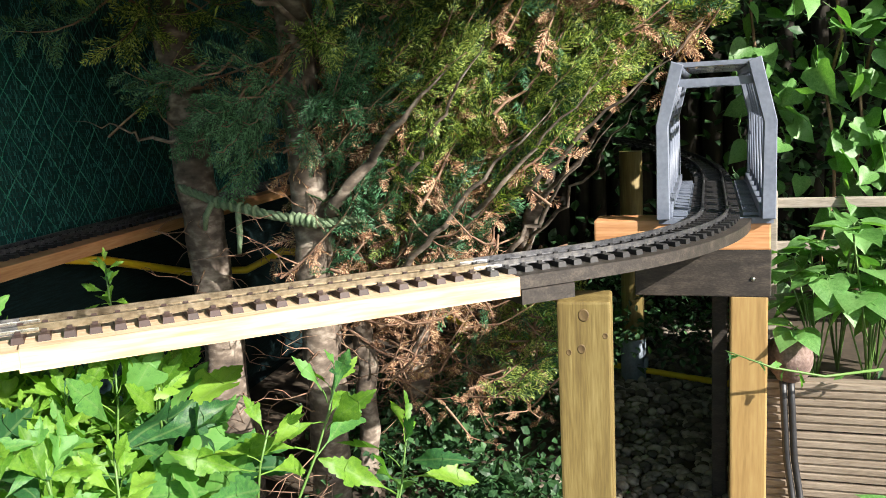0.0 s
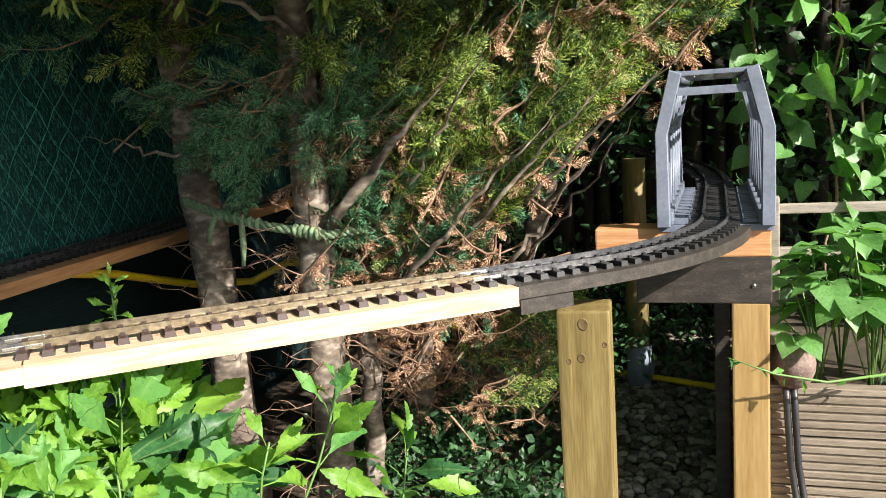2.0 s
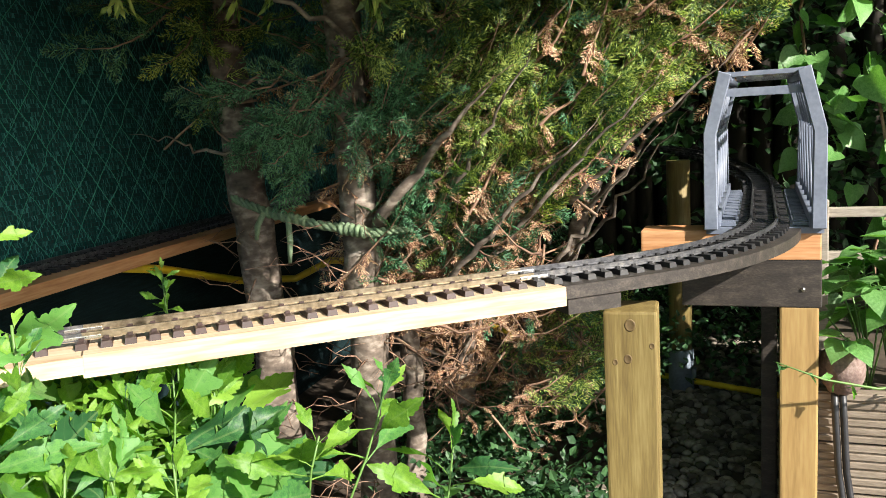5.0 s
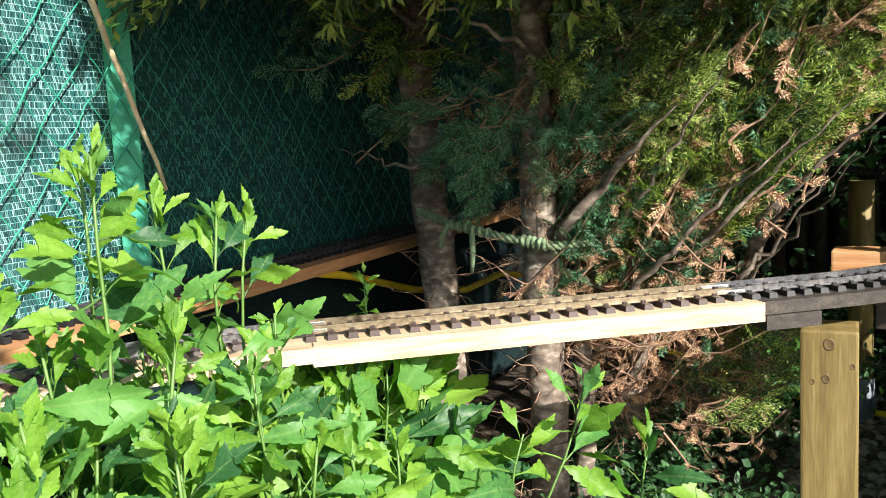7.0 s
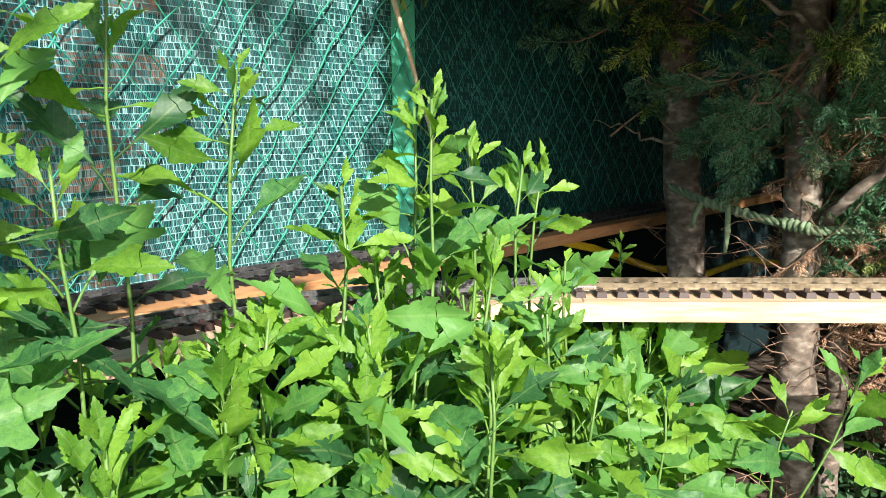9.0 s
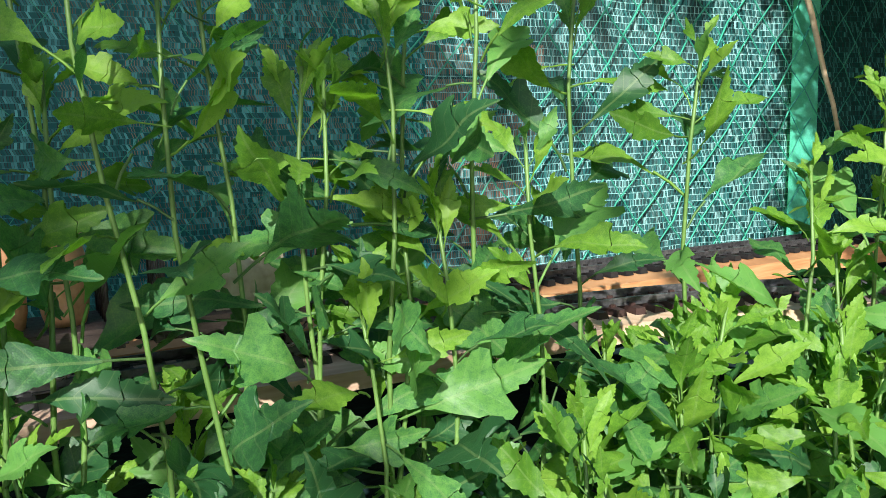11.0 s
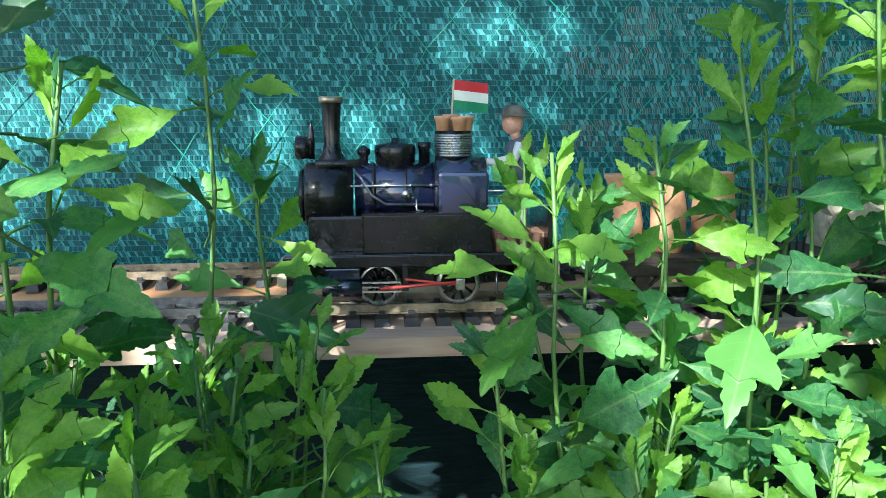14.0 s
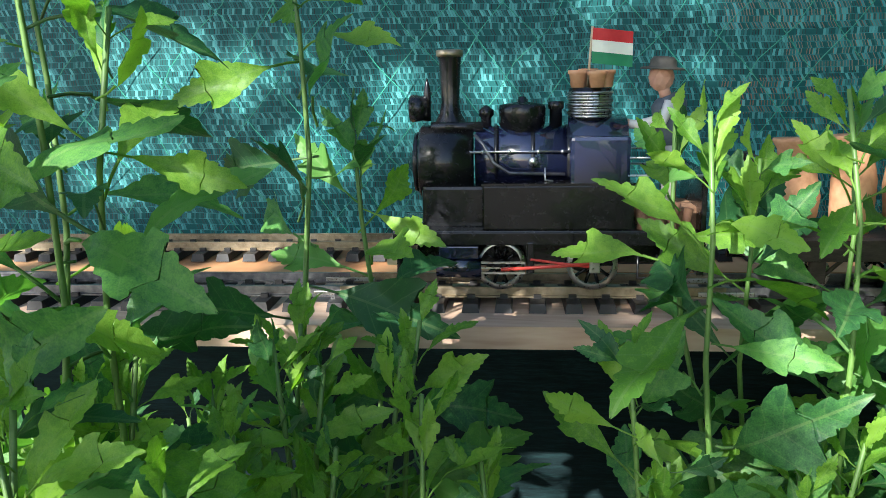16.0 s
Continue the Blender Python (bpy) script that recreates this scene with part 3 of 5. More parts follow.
part("bracket", bm, M_GALV, rp, "galvanised steel post shoe")
bm = bmesh.new()
box(bm, (0.038, -.01, 0.06), (0.012, .02, .03), bevel=.002)
part("bolt", bm, M_GALV, rp)

bm = bmesh.new()
box(bm, (-0.05, 1.64, BOARD - 0.031), (0.316, 0.075, 0.056), bevel=0.003)
tagged(part("cross_beam", bm, M_PINE_SIDE), "orange pine cross beam laid under the bridge end", "beam")
bm = bmesh.new()
box(bm, (-0.012, 1.615, BOARD - 0.103), (0.243, 0.022, 0.088), bevel=0.002)
plate = part("black_board", bm, M_BLACKWOOD)
tagged(plate, "black stained board screwed below the cross beam", "board")
bm = bmesh.new()
lathe(bm, [(0.004, 0), (0.004, 0.002), (0.0, 0.0025)], 10, Matrix.Translation((0.078, 1.604, 0.507)) @ Matrix.Rotation(math.pi / 2, 4, "X"))
part("screw", bm, M_STEEL, plate)


# ---------------------------------------------------------------- truss bridge
def bridge():
    ob = thing("truss_bridge", "blue-grey painted wooden truss bridge for the model railway", "model bridge")
    y0, y1 = 1.6, 2.22
    hw, zt, zk, z0 = 0.091, 0.894, 0.795, BOARD + 0.0
    bm = bmesh.new()
    box(bm, (BX, (y0 + y1) / 2, z0 - 0.004), (0.2, y1 - y0, 0.0115))
    part("deck", bm, M_BRIDGE, ob)
    for sx in (-1, 1):
        bm = bmesh.new()
        box(bm, (BX + sx * (hw - 0.004), (y0 + y1) / 2, z0 + 0.014), (0.024, y1 - y0, 0.024), bevel=0.002)
        part("bottom_chord", bm, M_BRIDGE, ob)
        bm = bmesh.new()
        tube(bm, [(BX + sx * 0.066, y0 + .004, zt), (BX + sx * 0.066, y1 - .004, zt)], 0.013, 4)
        part("top_chord", bm, M_BRIDGE, ob)
        for yy in (y0, y1):
            bm = bmesh.new()
            d = 0.016
            prof = [(hw - 0.012, z0), (hw + 0.012, z0), (hw + 0.012, zk), (0.076, zt + 0.012), (0.054, zt + 0.004), (hw - 0.010, zk - 0.004)]
            a = [bm.verts.new((BX + sx * u, yy - d, w)) for u, w in prof]
            b = [bm.verts.new((BX + sx * u, yy + d, w)) for u, w in prof]
            bm.faces.new(a)
            bm.faces.new(b[::-1])
            for i in range(6):
                bm.faces.new((a[i], b[i], b[(i + 1) % 6], a[(i + 1) % 6]))
            bmesh.ops.recalc_face_normals(bm, faces=bm.faces[:])
            bmesh.ops.bevel(bm, geom=bm.edges[:], offset=0.0015, segments=1, affect="EDGES")
            part("portal_pillar", bm, M_BRIDGE, ob)
        n = 6
        for i in range(1, n):
            yy = y0 + (y1 - y0) * i / n
            bm = bmesh.new()
            box(bm, (BX + sx * hw, yy, (z0 + zk) / 2), (0.010, 0.010, zk - z0))
            tube(bm, [(BX + sx * hw, yy, zk), (BX + sx * 0.068, yy, zt)], 0.006, 4)
            part("upright", bm, M_BRIDGE, ob)
        for i in range(n):
            ya, yb = y0 + (y1 - y0) * i / n, y0 + (y1 - y0) * (i + 1) / n
            bm = bmesh.new()
            tube(bm, [(BX + sx * (hw - .006), ya, z0 + 0.02), (BX + sx * (hw - .006), yb, zk)], 0.0045, 4)
            part("diagonal", bm, M_BRIDGE, ob)
    for yy in (y0, y0 + 0.31, y1):
        bm = bmesh.new()
        box(bm, (BX, yy, zt - 0.028), (0.125, 0.012, 0.014))
        part("cross_tie", bm, M_BRIDGE, ob)
        bm = bmesh.new()
        box(bm, (BX, yy, zt + 0.004), (0.13, 0.010, 0.008))
        part("cross_tie", bm, M_BRIDGE, ob)
    for i in range(5):
        ya, yb = y0 + 0.124 * i, y0 + 0.124 * (i + 1)
        for s in (-1, 1):
            bm = bmesh.new()
            tube(bm, [(BX - s * 0.06, ya, zt + 0.002), (BX + s * 0.06, yb, zt + 0.002)], 0.0035, 4)
            part("top_brace", bm, M_STEEL, ob)
    for i in range(24):
        bm = bmesh.new()
        box(bm, (BX + 0.066, y0 + 0.02 + i * 0.0255, z0 + 0.006), (0.034, 0.013, 0.006))
        part("walk_slat", bm, M_BRIDGE, ob)
        bm = bmesh.new()
        box(bm, (BX - 0.066, y0 + 0.02 + i * 0.0255, z0 + 0.006), (0.034, 0.013, 0.006))
        part("walk_slat", bm, M_BRIDGE, ob)
    return ob


bridge()


# ---------------------------------------------------------------- the train
def wheel(parent, x, y, r, spokes, at_z):
    bm = bmesh.new()
    m = Matrix.Translation((x, y, at_z)) @ Matrix.Rotation(math.pi / 2, 4, "X")
    lathe(bm, [(r * 0.80, -0.003), (r, -0.003), (r, 0.003), (r * 0.80, 0.003), (r * 0.80, -0.003)], 28, m)
    w = part("wheel", bm, M_STEEL, parent, "bright steel tyre with black spokes")
    bm = bmesh.new()
    lathe(bm, [(r * 0.22, -0.004), (r * 0.22, 0.004), (0.0, 0.005)], 12, m)
    for k in range(spokes):
        a = 2 * math.pi * k / spokes
        tube(bm, [m @ Vector((r * .15 * math.cos(a), r * .15 * math.sin(a), 0)), m @ Vector((r * .82 * math.cos(a), r * .82 * math.sin(a), 0))], 0.0013, 5)
    part("spokes", bm, M_BLACK, w)


def locomotive():
    p = Vector((near_x(-0.536), -0.536, RAIL))
    ob = thing("steam_locomotive", "black model steam locomotive with clay pots and firewood aboard", "model locomotive",
               at=Matrix.Translation(p) @ Matrix.Rotation(math.atan2(-1.0, 0.09), 4, "Z"))
    B = bmesh.new
    bm = box(B(), (0.018, 0, 0.046), (0.20, 0.088, 0.005), bevel=0.001)
    box(bm, (0.018, 0.044, 0.0425), (0.20, 0.003, 0.010), bevel=0.0008)
    box(bm, (0.018, -0.044, 0.0425), (0.20, 0.003, 0.010), bevel=0.0008)
    box(bm, (0.008, 0, 0.030), (0.19, 0.03, 0.028), bevel=0.002)
    part("frame", bm, M_BLACK, ob)
    ax = Matrix.Rotation(math.pi / 2, 4, "Y")
    bm = lathe(B(), [(0.026, -0.02), (0.026, 0.056)], 28, Matrix.Translation((0.0, 0, 0.098)) @ ax)
    boiler = part("boiler", bm, M_BLUEBLACK, ob, "glossy blue-black boiler")
    for x in (0.012, 0.04, -0.015):
        part("boiler_band", lathe(B(), [(0.0268, -0.0015), (0.0268, 0.0015)], 28, Matrix.Translation((x, 0, 0.098)) @ ax), M_BLACK, boiler)
    bm = lathe(B(), [(0.0, -0.02), (0.029, -0.02), (0.029, 0.02), (0.027, 0.022), (0.0, 0.0225)], 28, Matrix.Translation((0.078, 0, 0.096)) @ ax)
    box(bm, (0.072, 0, 0.063), (0.05, 0.052, 0.034), bevel=0.003)
    sm = part("smokebox", bm, M_BLACK, ob, "matt black smokebox with round door")
    bm = lathe(B(), [(0.024, 0.0), (0.023, 0.004), (0.01, 0.006), (0.003, 0.010), (0.0, 0.010)], 24, Matrix.Translation((0.1, 0, 0.096)) @ ax)
    part("smokebox_door", bm, M_BLACK, sm)
    bm = lathe(B(), [(0.016, 0), (0.012, 0.006), (0.0085, 0.012), (0.007, 0.02), (0.0085, 0.05), (0.0095, 0.058), (0.0098, 0.0585), (0.0075, 0.059), (0.007, 0.05)], 20,
               Matrix.Translation((0.076, 0, 0.122)))
    ch = part("chimney", bm, M_BLACK, ob, "tall black chimney with a brass cap")
    bm = lathe(B(), [(0.0098, 0.055), (0.0106, 0.0565), (0.0106, 0.060), (0.0085, 0.0605), (0.0085, 0.055)], 20, Matrix.Translation((0.076, 0, 0.122)))
    part("brass_rim", bm, M_BRASS, ch)
    bm = lathe(B(), [(0.014, 0), (0.0145, 0.008), (0.018, 0.012), (0.0185, 0.024), (0.0175, 0.027), (0.009, 0.0285), (0.004, 0.029), (0.003, 0.033), (0.0, 0.0335)], 24,
               Matrix.Translation((0.02, 0, 0.113)))
    part("steam_dome", bm, M_BLACK, ob, "broad black steam dome")
    bm = lathe(B(), [(0.005, 0), (0.005, 0.018), (0.0062, 0.019), (0.0062, 0.024), (0.0, 0.0245)], 14, Matrix.Translation((-0.006, 0, 0.118)))
    part("safety_valve", bm, M_BLACK, ob)
    for s in (-1, 1):
        bm = box(B(), (-0.006, s * 0.0345, 0.0655), (0.112, 0.018, 0.034), bevel=0.0015)
        tank = part("side_tank", bm, M_BLACK, ob, "flat black side tank")
        part("tank_rim", box(B(), (-0.006, s * 0.0345, 0.083), (0.113, 0.019, 0.0018)), M_BLACK, tank)
        bm = B()
        for k in range(7):
            box(bm, (0.03 - k * 0.012, s * 0.0438, 0.0495), (0.0014, 0.0012, 0.0014))
        part("rivets", bm, M_BLACK, tank)
        bm = tube(B(), [(0.056, s * 0.02, 0.118), (0.05, s * 0.026, 0.112), (0.042, s * 0.0285, 0.098), (0.03, s * 0.029, 0.09), (-0.012, s * 0.029, 0.089)], 0.0013, 6)
        part("feed_pipe", bm, M_RAIL_DARK, ob)
        bm = tube(B(), [(0.06, s * 0.0275, 0.106), (-0.016, s * 0.0275, 0.106)], 0.0009, 6)
        for x in (0.05, 0.03, 0.008, -0.01):
            lathe(bm, [(0.0016, 0), (0.0016, 0.003), (0.0, .0032)], 8, Matrix.Translation((x, s * 0.0265, 0.106)) @ Matrix.Rotation(-s * math.pi / 2, 4, "X"))
        part("handrail", bm, M_STEEL, ob)
        bm = lathe(B(), [(0.0035, -0.002), (0.0035, 0.002), (0.0, 0.0025)], 12, Matrix.Translation((0.012, s * 0.0275, 0.0985)) @ Matrix.Rotation(-s * math.pi / 2, 4, "X"))
        tube(bm, [(0.003, s * .029, .094), (0.003, s * .031, .085), (-0.003, s * .031, .084)], 0.0008, 5)
        part("tap", bm, M_STEEL, ob)
        bm = lathe(B(), [(0.0, -0.017), (0.0088, -0.017), (0.0088, 0.017), (0.0, 0.017)], 18, Matrix.Translation((0.068, s * 0.040, 0.020)) @ ax)
        box(bm, (0.068, s * 0.040, 0.032), (0.03, 0.014, 0.010), bevel=0.001)
        part("cylinder", bm, M_BLUEBLACK, ob, "glossy dark steam cylinder")
        bm = box(B(), (0.036, s * 0.044, 0.024), (0.036, 0.002, 0.0016))
        box(bm, (0.036, s * 0.044, 0.016), (0.036, 0.002, 0.0016))
        box(bm, (0.036, s * 0.0445, 0.020), (0.034, 0.0014, 0.0012))
        part("slide_bars", bm, M_STEEL, ob)
        box(bm := B(), (0.014, s * 0.043, 0.028), (0.006, 0.006, 0.024), bevel=0.001)
        part("rod_bracket", bm, M_BLACK, ob)
        bm = tube(B(), [(0.036, s * 0.0465, 0.019), (-0.0335, s * 0.0475, 0.024)], 0.0014, 6)
        tube(bm, [(0.014, s * 0.0465, 0.027), (-0.0335, s * 0.0475, 0.021)], 0.001, 6)
        part("connecting_rod", bm, M_REDROD, ob, "red connecting rod")
        bm = box(B(), (-0.0335, s * 0.048, 0.022), (0.008, 0.003, 0.010), bevel=0.001)
        part("crank", bm, M_STEEL, ob)
        for x in (0.0365, -0.0335):
            wheel(ob, x, s * 0.0285, 0.0195, 10, 0.0195)
    # cab front with a coil of wire above it
    bm = box(B(), (-0.037, 0, 0.083), (0.044, 0.084, 0.07), bevel=0.003)
    t = lathe(B(), [(0.0, -0.022), (0.034, -0.022), (0.034, 0.022), (0.0, 0.022)], 28, Matrix.Translation((-0.037, 0, 0.098)) @ ax)
    merge(bm, t)
    part("cab", bm, M_BLUEBLACK, ob, "black rounded cab front")
    for k in range(9):
        bm = lathe(B(), [(0.0165, -0.0011), (0.0178, 0), (0.0165, 0.0011)], 22, Matrix.Translation((-0.032 + .0006 * math.sin(k * 2.2), .0006 * math.cos(k * 3.1), 0.131 + k * 0.0022)))
        part("wire_turn", bm, M_STEEL, ob, "turn of steel wire round the stack")
    part("stack_core", lathe(B(), [(0.0165, 0), (0.0165, 0.024), (0, 0.0245)], 20, Matrix.Translation((-0.032, 0, 0.128))), M_BLACK, ob)
    for dx, dy, h in ((-0.011, 0.006, 0.013), (0.001, -0.009, 0.014), (0.010, 0.007, 0.013), (-0.004, 0.013, .012)):
        bm = lathe(B(), [(0.0, 0), (0.0052, 0), (0.0066, h * .75), (0.0076, h * .8), (0.0076, h), (0.0062, h), (0.005, .003), (0, .003)], 14,
                   Matrix.Translation((-0.032 + dx, dy, 0.1525)))
        part("flower_pot", bm, M_CLAY, ob, "small red clay pot")
    bm = tube(B(), [(-0.030, -0.002, 0.150), (-0.033, -0.002, 0.198)], 0.0009, 6)
    pole = part("flagpole", bm, M_CREAMWOOD, ob)
    for i, mt in enumerate((M_RED, M_WHITE, M_GREEN)):
        bm = B()
        z1, z0 = 0.197 - i * 0.0088, 0.197 - (i + 1) * 0.0088
        rows = []
        for k in range(9):
            u = k / 8
            wv = 0.0016 * math.sin(u * 5)
            rows.append([bm.verts.new((-0.033 - 0.031 * u, -0.002 + wv + o, z - 0.0035 * u)) for z in (z1, z0) for o in (0.0003, -0.0003)])
        for a, b in zip(rows, rows[1:]):
            for q in ((0, 2), (3, 1), (2, 3), (1, 0)):
                bm.faces.new((a[q[0]], b[q[0]], b[q[1]], a[q[1]]))
        part("flag_stripe", bm, mt, pole)
    # open rear platform
    bm = box(B(), (-0.088, 0, 0.038), (0.058, 0.08, 0.004))
    box(bm, (-0.113, 0, 0.055), (0.004, 0.084, 0.075), bevel=0.001)
    for s in (-1, 1):
        box(bm, (-0.1, s * 0.041, 0.028), (0.03, 0.003, 0.02))
        tube(bm, [(-0.066, s * .042, .03), (-0.066, s * .042, .012), (-.08, s * .042, .012), (-.08, s * .042, .03)], .001, 5)
    part("platform", bm, M_BLACK, ob)
    for s in (-1, 1):
        bm = tube(B(), [(-0.057, s * 0.041, 0.089), (-0.113, s * 0.041, 0.089), (-0.115, s * 0.041, 0.086)], 0.0009, 6)
        part("rail_bar", bm, M_STEEL, ob)
        bm = tube(B(), [(-0.058, s * 0.041, 0.102), (-0.082, s * 0.041, 0.102)], 0.0008, 6)
        part("rail_bar", bm, M_STEEL, ob)
    rnd = random.Random(2)
    for s in (-1, 1):
        for k in range(9):
            x, zz = -0.069 - (k % 5) * 0.0078, 0.042 + (k // 5) * 0.010
            bm = tube(B(), [(0, 0, 0), (rnd.uniform(-.002, .002), rnd.uniform(-.002, .002), 0.022 - 0.006 * (k // 5))], rnd.uniform(.0032, .0046), 8)
            part("firewood", bm, M_LOG, ob, at=pose(x, s * (0.036 - .006 * (k // 5)), zz, rnd.uniform(-8, 8), rnd.uniform(-12, 12), 0))
    for x, w, name in ((0.119, 0.020, "front"), (-0.118, 0.018, "rear")):
        part("buffer_beam", box(B(), (x - 0.006 * (1 if x > 0 else -1), 0, 0.030), (0.005, 0.084, 0.032)), M_BLACK, ob)
        for y in (-0.029, 0, 0.029):
            part("buffer_block", box(B(), (x, y, 0.030), (0.009, 0.024, 0.026 if x < 0 else 0.018), bevel=0.001), M_CREAMWOOD, ob, "pale wooden buffer block")
    bm = lathe(B(), [(0.0, 0), (0.009, 0), (0.011, 0.012), (0.009, 0.014), (0, 0.0145)], 16, Matrix.Translation((0.094, 0, 0.138)) @ ax)
    lathe(bm, [(.003, 0), (.003, .022), (.0015, .03), (0, .034)], 10, Matrix.Translation((0.094, 0, 0.128)))
    part("headlamp", bm, M_BLACK, ob)
    bm = lathe(B(), [(.004, 0), (.004, .008), (.006, .010), (.006, .014), (.002, .017), (0, .018)], 12, Matrix.Translation((0.048, 0, 0.122)))
    tube(bm, [(0.09, .012, .124), (0.05, .012, .124)], .004, 10)
    part("bell", bm, M_BLACK, ob)
    return ob


def driver():
    """The little painted figure on the footplate, one plain mesh."""
    bm = bmesh.new()
    for s in (-1, 1):
        tube(bm, [(0.002 * s, s * 0.006, 0.0), (0.0, s * 0.006, 0.02), (0.001, s * 0.0055, 0.040)], [0.0052, 0.0054, 0.0068], 10, mi=2)
        box(bm, (0.003, s * 0.006, 0.002), (0.013, 0.007, 0.005), mi=3)
    tube(bm, [(0.001, 0, 0.038), (0.0, 0, 0.052), (0.002, 0, 0.068), (0.004, 0, 0.073)], [0.0105, 0.0115, 0.0120, 0.007], 14, mi=1)
    tube(bm, [(0.004, 0, 0.072), (0.006, 0, 0.079)], 0.004, 8, mi=4)
    t = bmesh.new()
    bmesh.ops.create_icosphere(t, subdivisions=2, radius=0.0088)
    merge(bm, t, Matrix.Translation((0.0075, 0, 0.0855)) @ Matrix.Diagonal((1, 0.9, 1.15, 1)), 4)
    lathe(bm, [(0.0152, 0), (0.0148, 0.0012), (0.0092, 0.002), (0.0088, 0.006), (0.007, 0.0085), (0, 0.009)], 18, Matrix.Translation((0.0068, 0, 0.0905)) @ Matrix.Rotation(-.06, 4, "Y"), 3)
    tube(bm, [(0.003, 0.012, 0.069), (0.008, 0.015, 0.058), (0.024, 0.011, 0.054), (0.030, 0.010, 0.055)], [0.0042, 0.004, 0.0034, 0.003], 8, mi=0)
    tube(bm, [(0.003, -0.012, 0.069), (-0.008, -0.018, 0.056), (0.004, -0.017, 0.046)], [0.0042, 0.004, 0.0034], 8, mi=0)
    tube(bm, [(0.030, 0.010, 0.055), (0.036, 0.010, 0.056)], 0.0032, 7, mi=4)
    tube(bm, [(0.004, -0.017, 0.046), (0.006, -0.015, 0.040)], 0.0032, 7, mi=4)
    p = Vector((near_x(-0.536), -0.536, RAIL))
    m = Matrix.Translation(p) @ Matrix.Rotation(math.atan2(-1.0, 0.09), 4, "Z") @ Matrix.Translation((-0.094, 0.0, 0.0635))
    ob = part("toy_driver", bm, [M_SHIRT, M_VEST, M_TROUSERS, M_HAT, M_SKIN], at=m @ Matrix.Scale(1.12, 4))
    return tagged(ob, "small painted driver figurine in hat and waistcoat", "figurine")


locomotive()
driver()
bm = bmesh.new()
box(bm, (0, 0, 0.0115), (0.04, 0.05, 0.023), bevel=0.003)
m = Matrix.Translation((near_x(-0.536), -0.536, RAIL)) @ Matrix.Rotation(math.atan2(-1.0, 0.09), 4, "Z") @ Matrix.Translation((-0.094, 0, 0.040))
tagged(part("wood_box", bm, M_LOG, at=m), "rough brown box of split wood on the footplate", "box")


def wagon(label, at):
    ob = thing("flat_wagon", label, "model wagon", "goods wagons", at=at)
    L, W, z = 0.150, 0.082, 0.040
    for k in range(6):
        part("deck_board", box(bmesh.new(), (0, -W / 2 + W / 12 + k * W / 6, z - 0.002), (L, W / 6 - 0.0008, 0.004)), M_WAGON, ob)
    for s in (-1, 1):
        bm = box(bmesh.new(), (0, s * (W / 2 - 0.004), z - 0.010), (L, 0.006, 0.012), bevel=0.0008)
        part("side_beam", bm, M_WAGON, ob)
        for x in (-0.033, 0.033):
            bm = box(bmesh.new(), (x, s * 0.034, 0.019), (0.012, 0.005, 0.026), bevel=0.001)
            tube(bm, [(x - 0.02, s * 0.034, 0.026), (x - 0.005, s * 0.034, 0.012)], 0.0017, 5)
            tube(bm, [(x + 0.02, s * 0.034, 0.026), (x + 0.005, s * 0.034, 0.012)], 0.0017, 5)
            part("axle_guard", bm, M_WAGON, ob)
            wheel(ob, x, s * 0.0245, 0.0125, 8, 0.0125)
    for e in (-1, 1):
        bm = box(bmesh.new(), (e * (L / 2 + 0.003), 0, z - 0.008), (0.007, 0.088, 0.018), bevel=0.001)
        part("end_beam", bm, M_WAGON, ob)
        bm = bmesh.new()
        tube(bm, [(e * (L / 2 - 0.004), -0.038, z), (e * (L / 2 - 0.004), -0.038, z + 0.058), (e * (L / 2 - 0.004), 0.038, z + 0.058), (e * (L / 2 - 0.004), 0.038, z)], 0.0013, 6)
        end = part("end_railing", bm, M_WAGON, ob)
        for k in range(1, 6):
            y = -0.038 + 0.076 * k / 6
            part("railing_bar", tube(bmesh.new(), [(e * (L / 2 - 0.004), y, z), (e * (L / 2 - 0.004), y, z + 0.058)], 0.001, 5), M_WAGON, end)
        part("coupling", tube(bmesh.new(), [(e * (L / 2), 0, 0.022), (e * (L / 2 + 0.016), 0, 0.022)], 0.003, 6), M_BLACK, ob)
    return ob


def on_track(y):
    return Matrix.Translation((near_x(y), y, RAIL)) @ Matrix.Rotation(math.atan2(-1.0, 0.09), 4, "Z")


W1, W2 = on_track(-0.305), on_track(-0.120)
wagon("dark brown flat wagon loaded with tall clay jars", W1)
wagon("dark brown flat wagon carrying one rough stone block", W2)
JARS = (([(0, 0), (0.013, 0), (0.019, 0.014), (0.0205, 0.028), (0.017, 0.045), (0.0125, 0.058), (0.013, 0.064), (0.0165, 0.070), (0.0165, 0.072), (0.012, 0.071), (0.010, 0.06), (0, .055)], 0.045),
        ([(0, 0), (0.0135, 0), (0.016, 0.012), (0.0165, 0.04), (0.013, 0.060), (0.0165, 0.070), (0.0185, 0.072), (0.0185, 0.074), (0.013, 0.073), (0.011, 0.06), (0, .055)], 0.0),
        ([(0, 0), (0.015, 0), (0.018, 0.010), (0.0205, 0.035), (0.018, 0.056), (0.0165, 0.062), (0.018, 0.072), (0.019, 0.073), (0.015, 0.073), (0.013, 0.06), (0, .055)], -0.043))
for prof, x in JARS:
    bm = lathe(bmesh.new(), prof, 26)
    tagged(part("clay_jar", bm, M_CLAY, at=W1 @ Matrix.Translation((x, 0.004, 0.0402))), "tall unglazed terracotta jar standing on the wagon", "jar", "jars on the wagon")
bm = bmesh.new()
bmesh.ops.create_cube(bm, size=1)
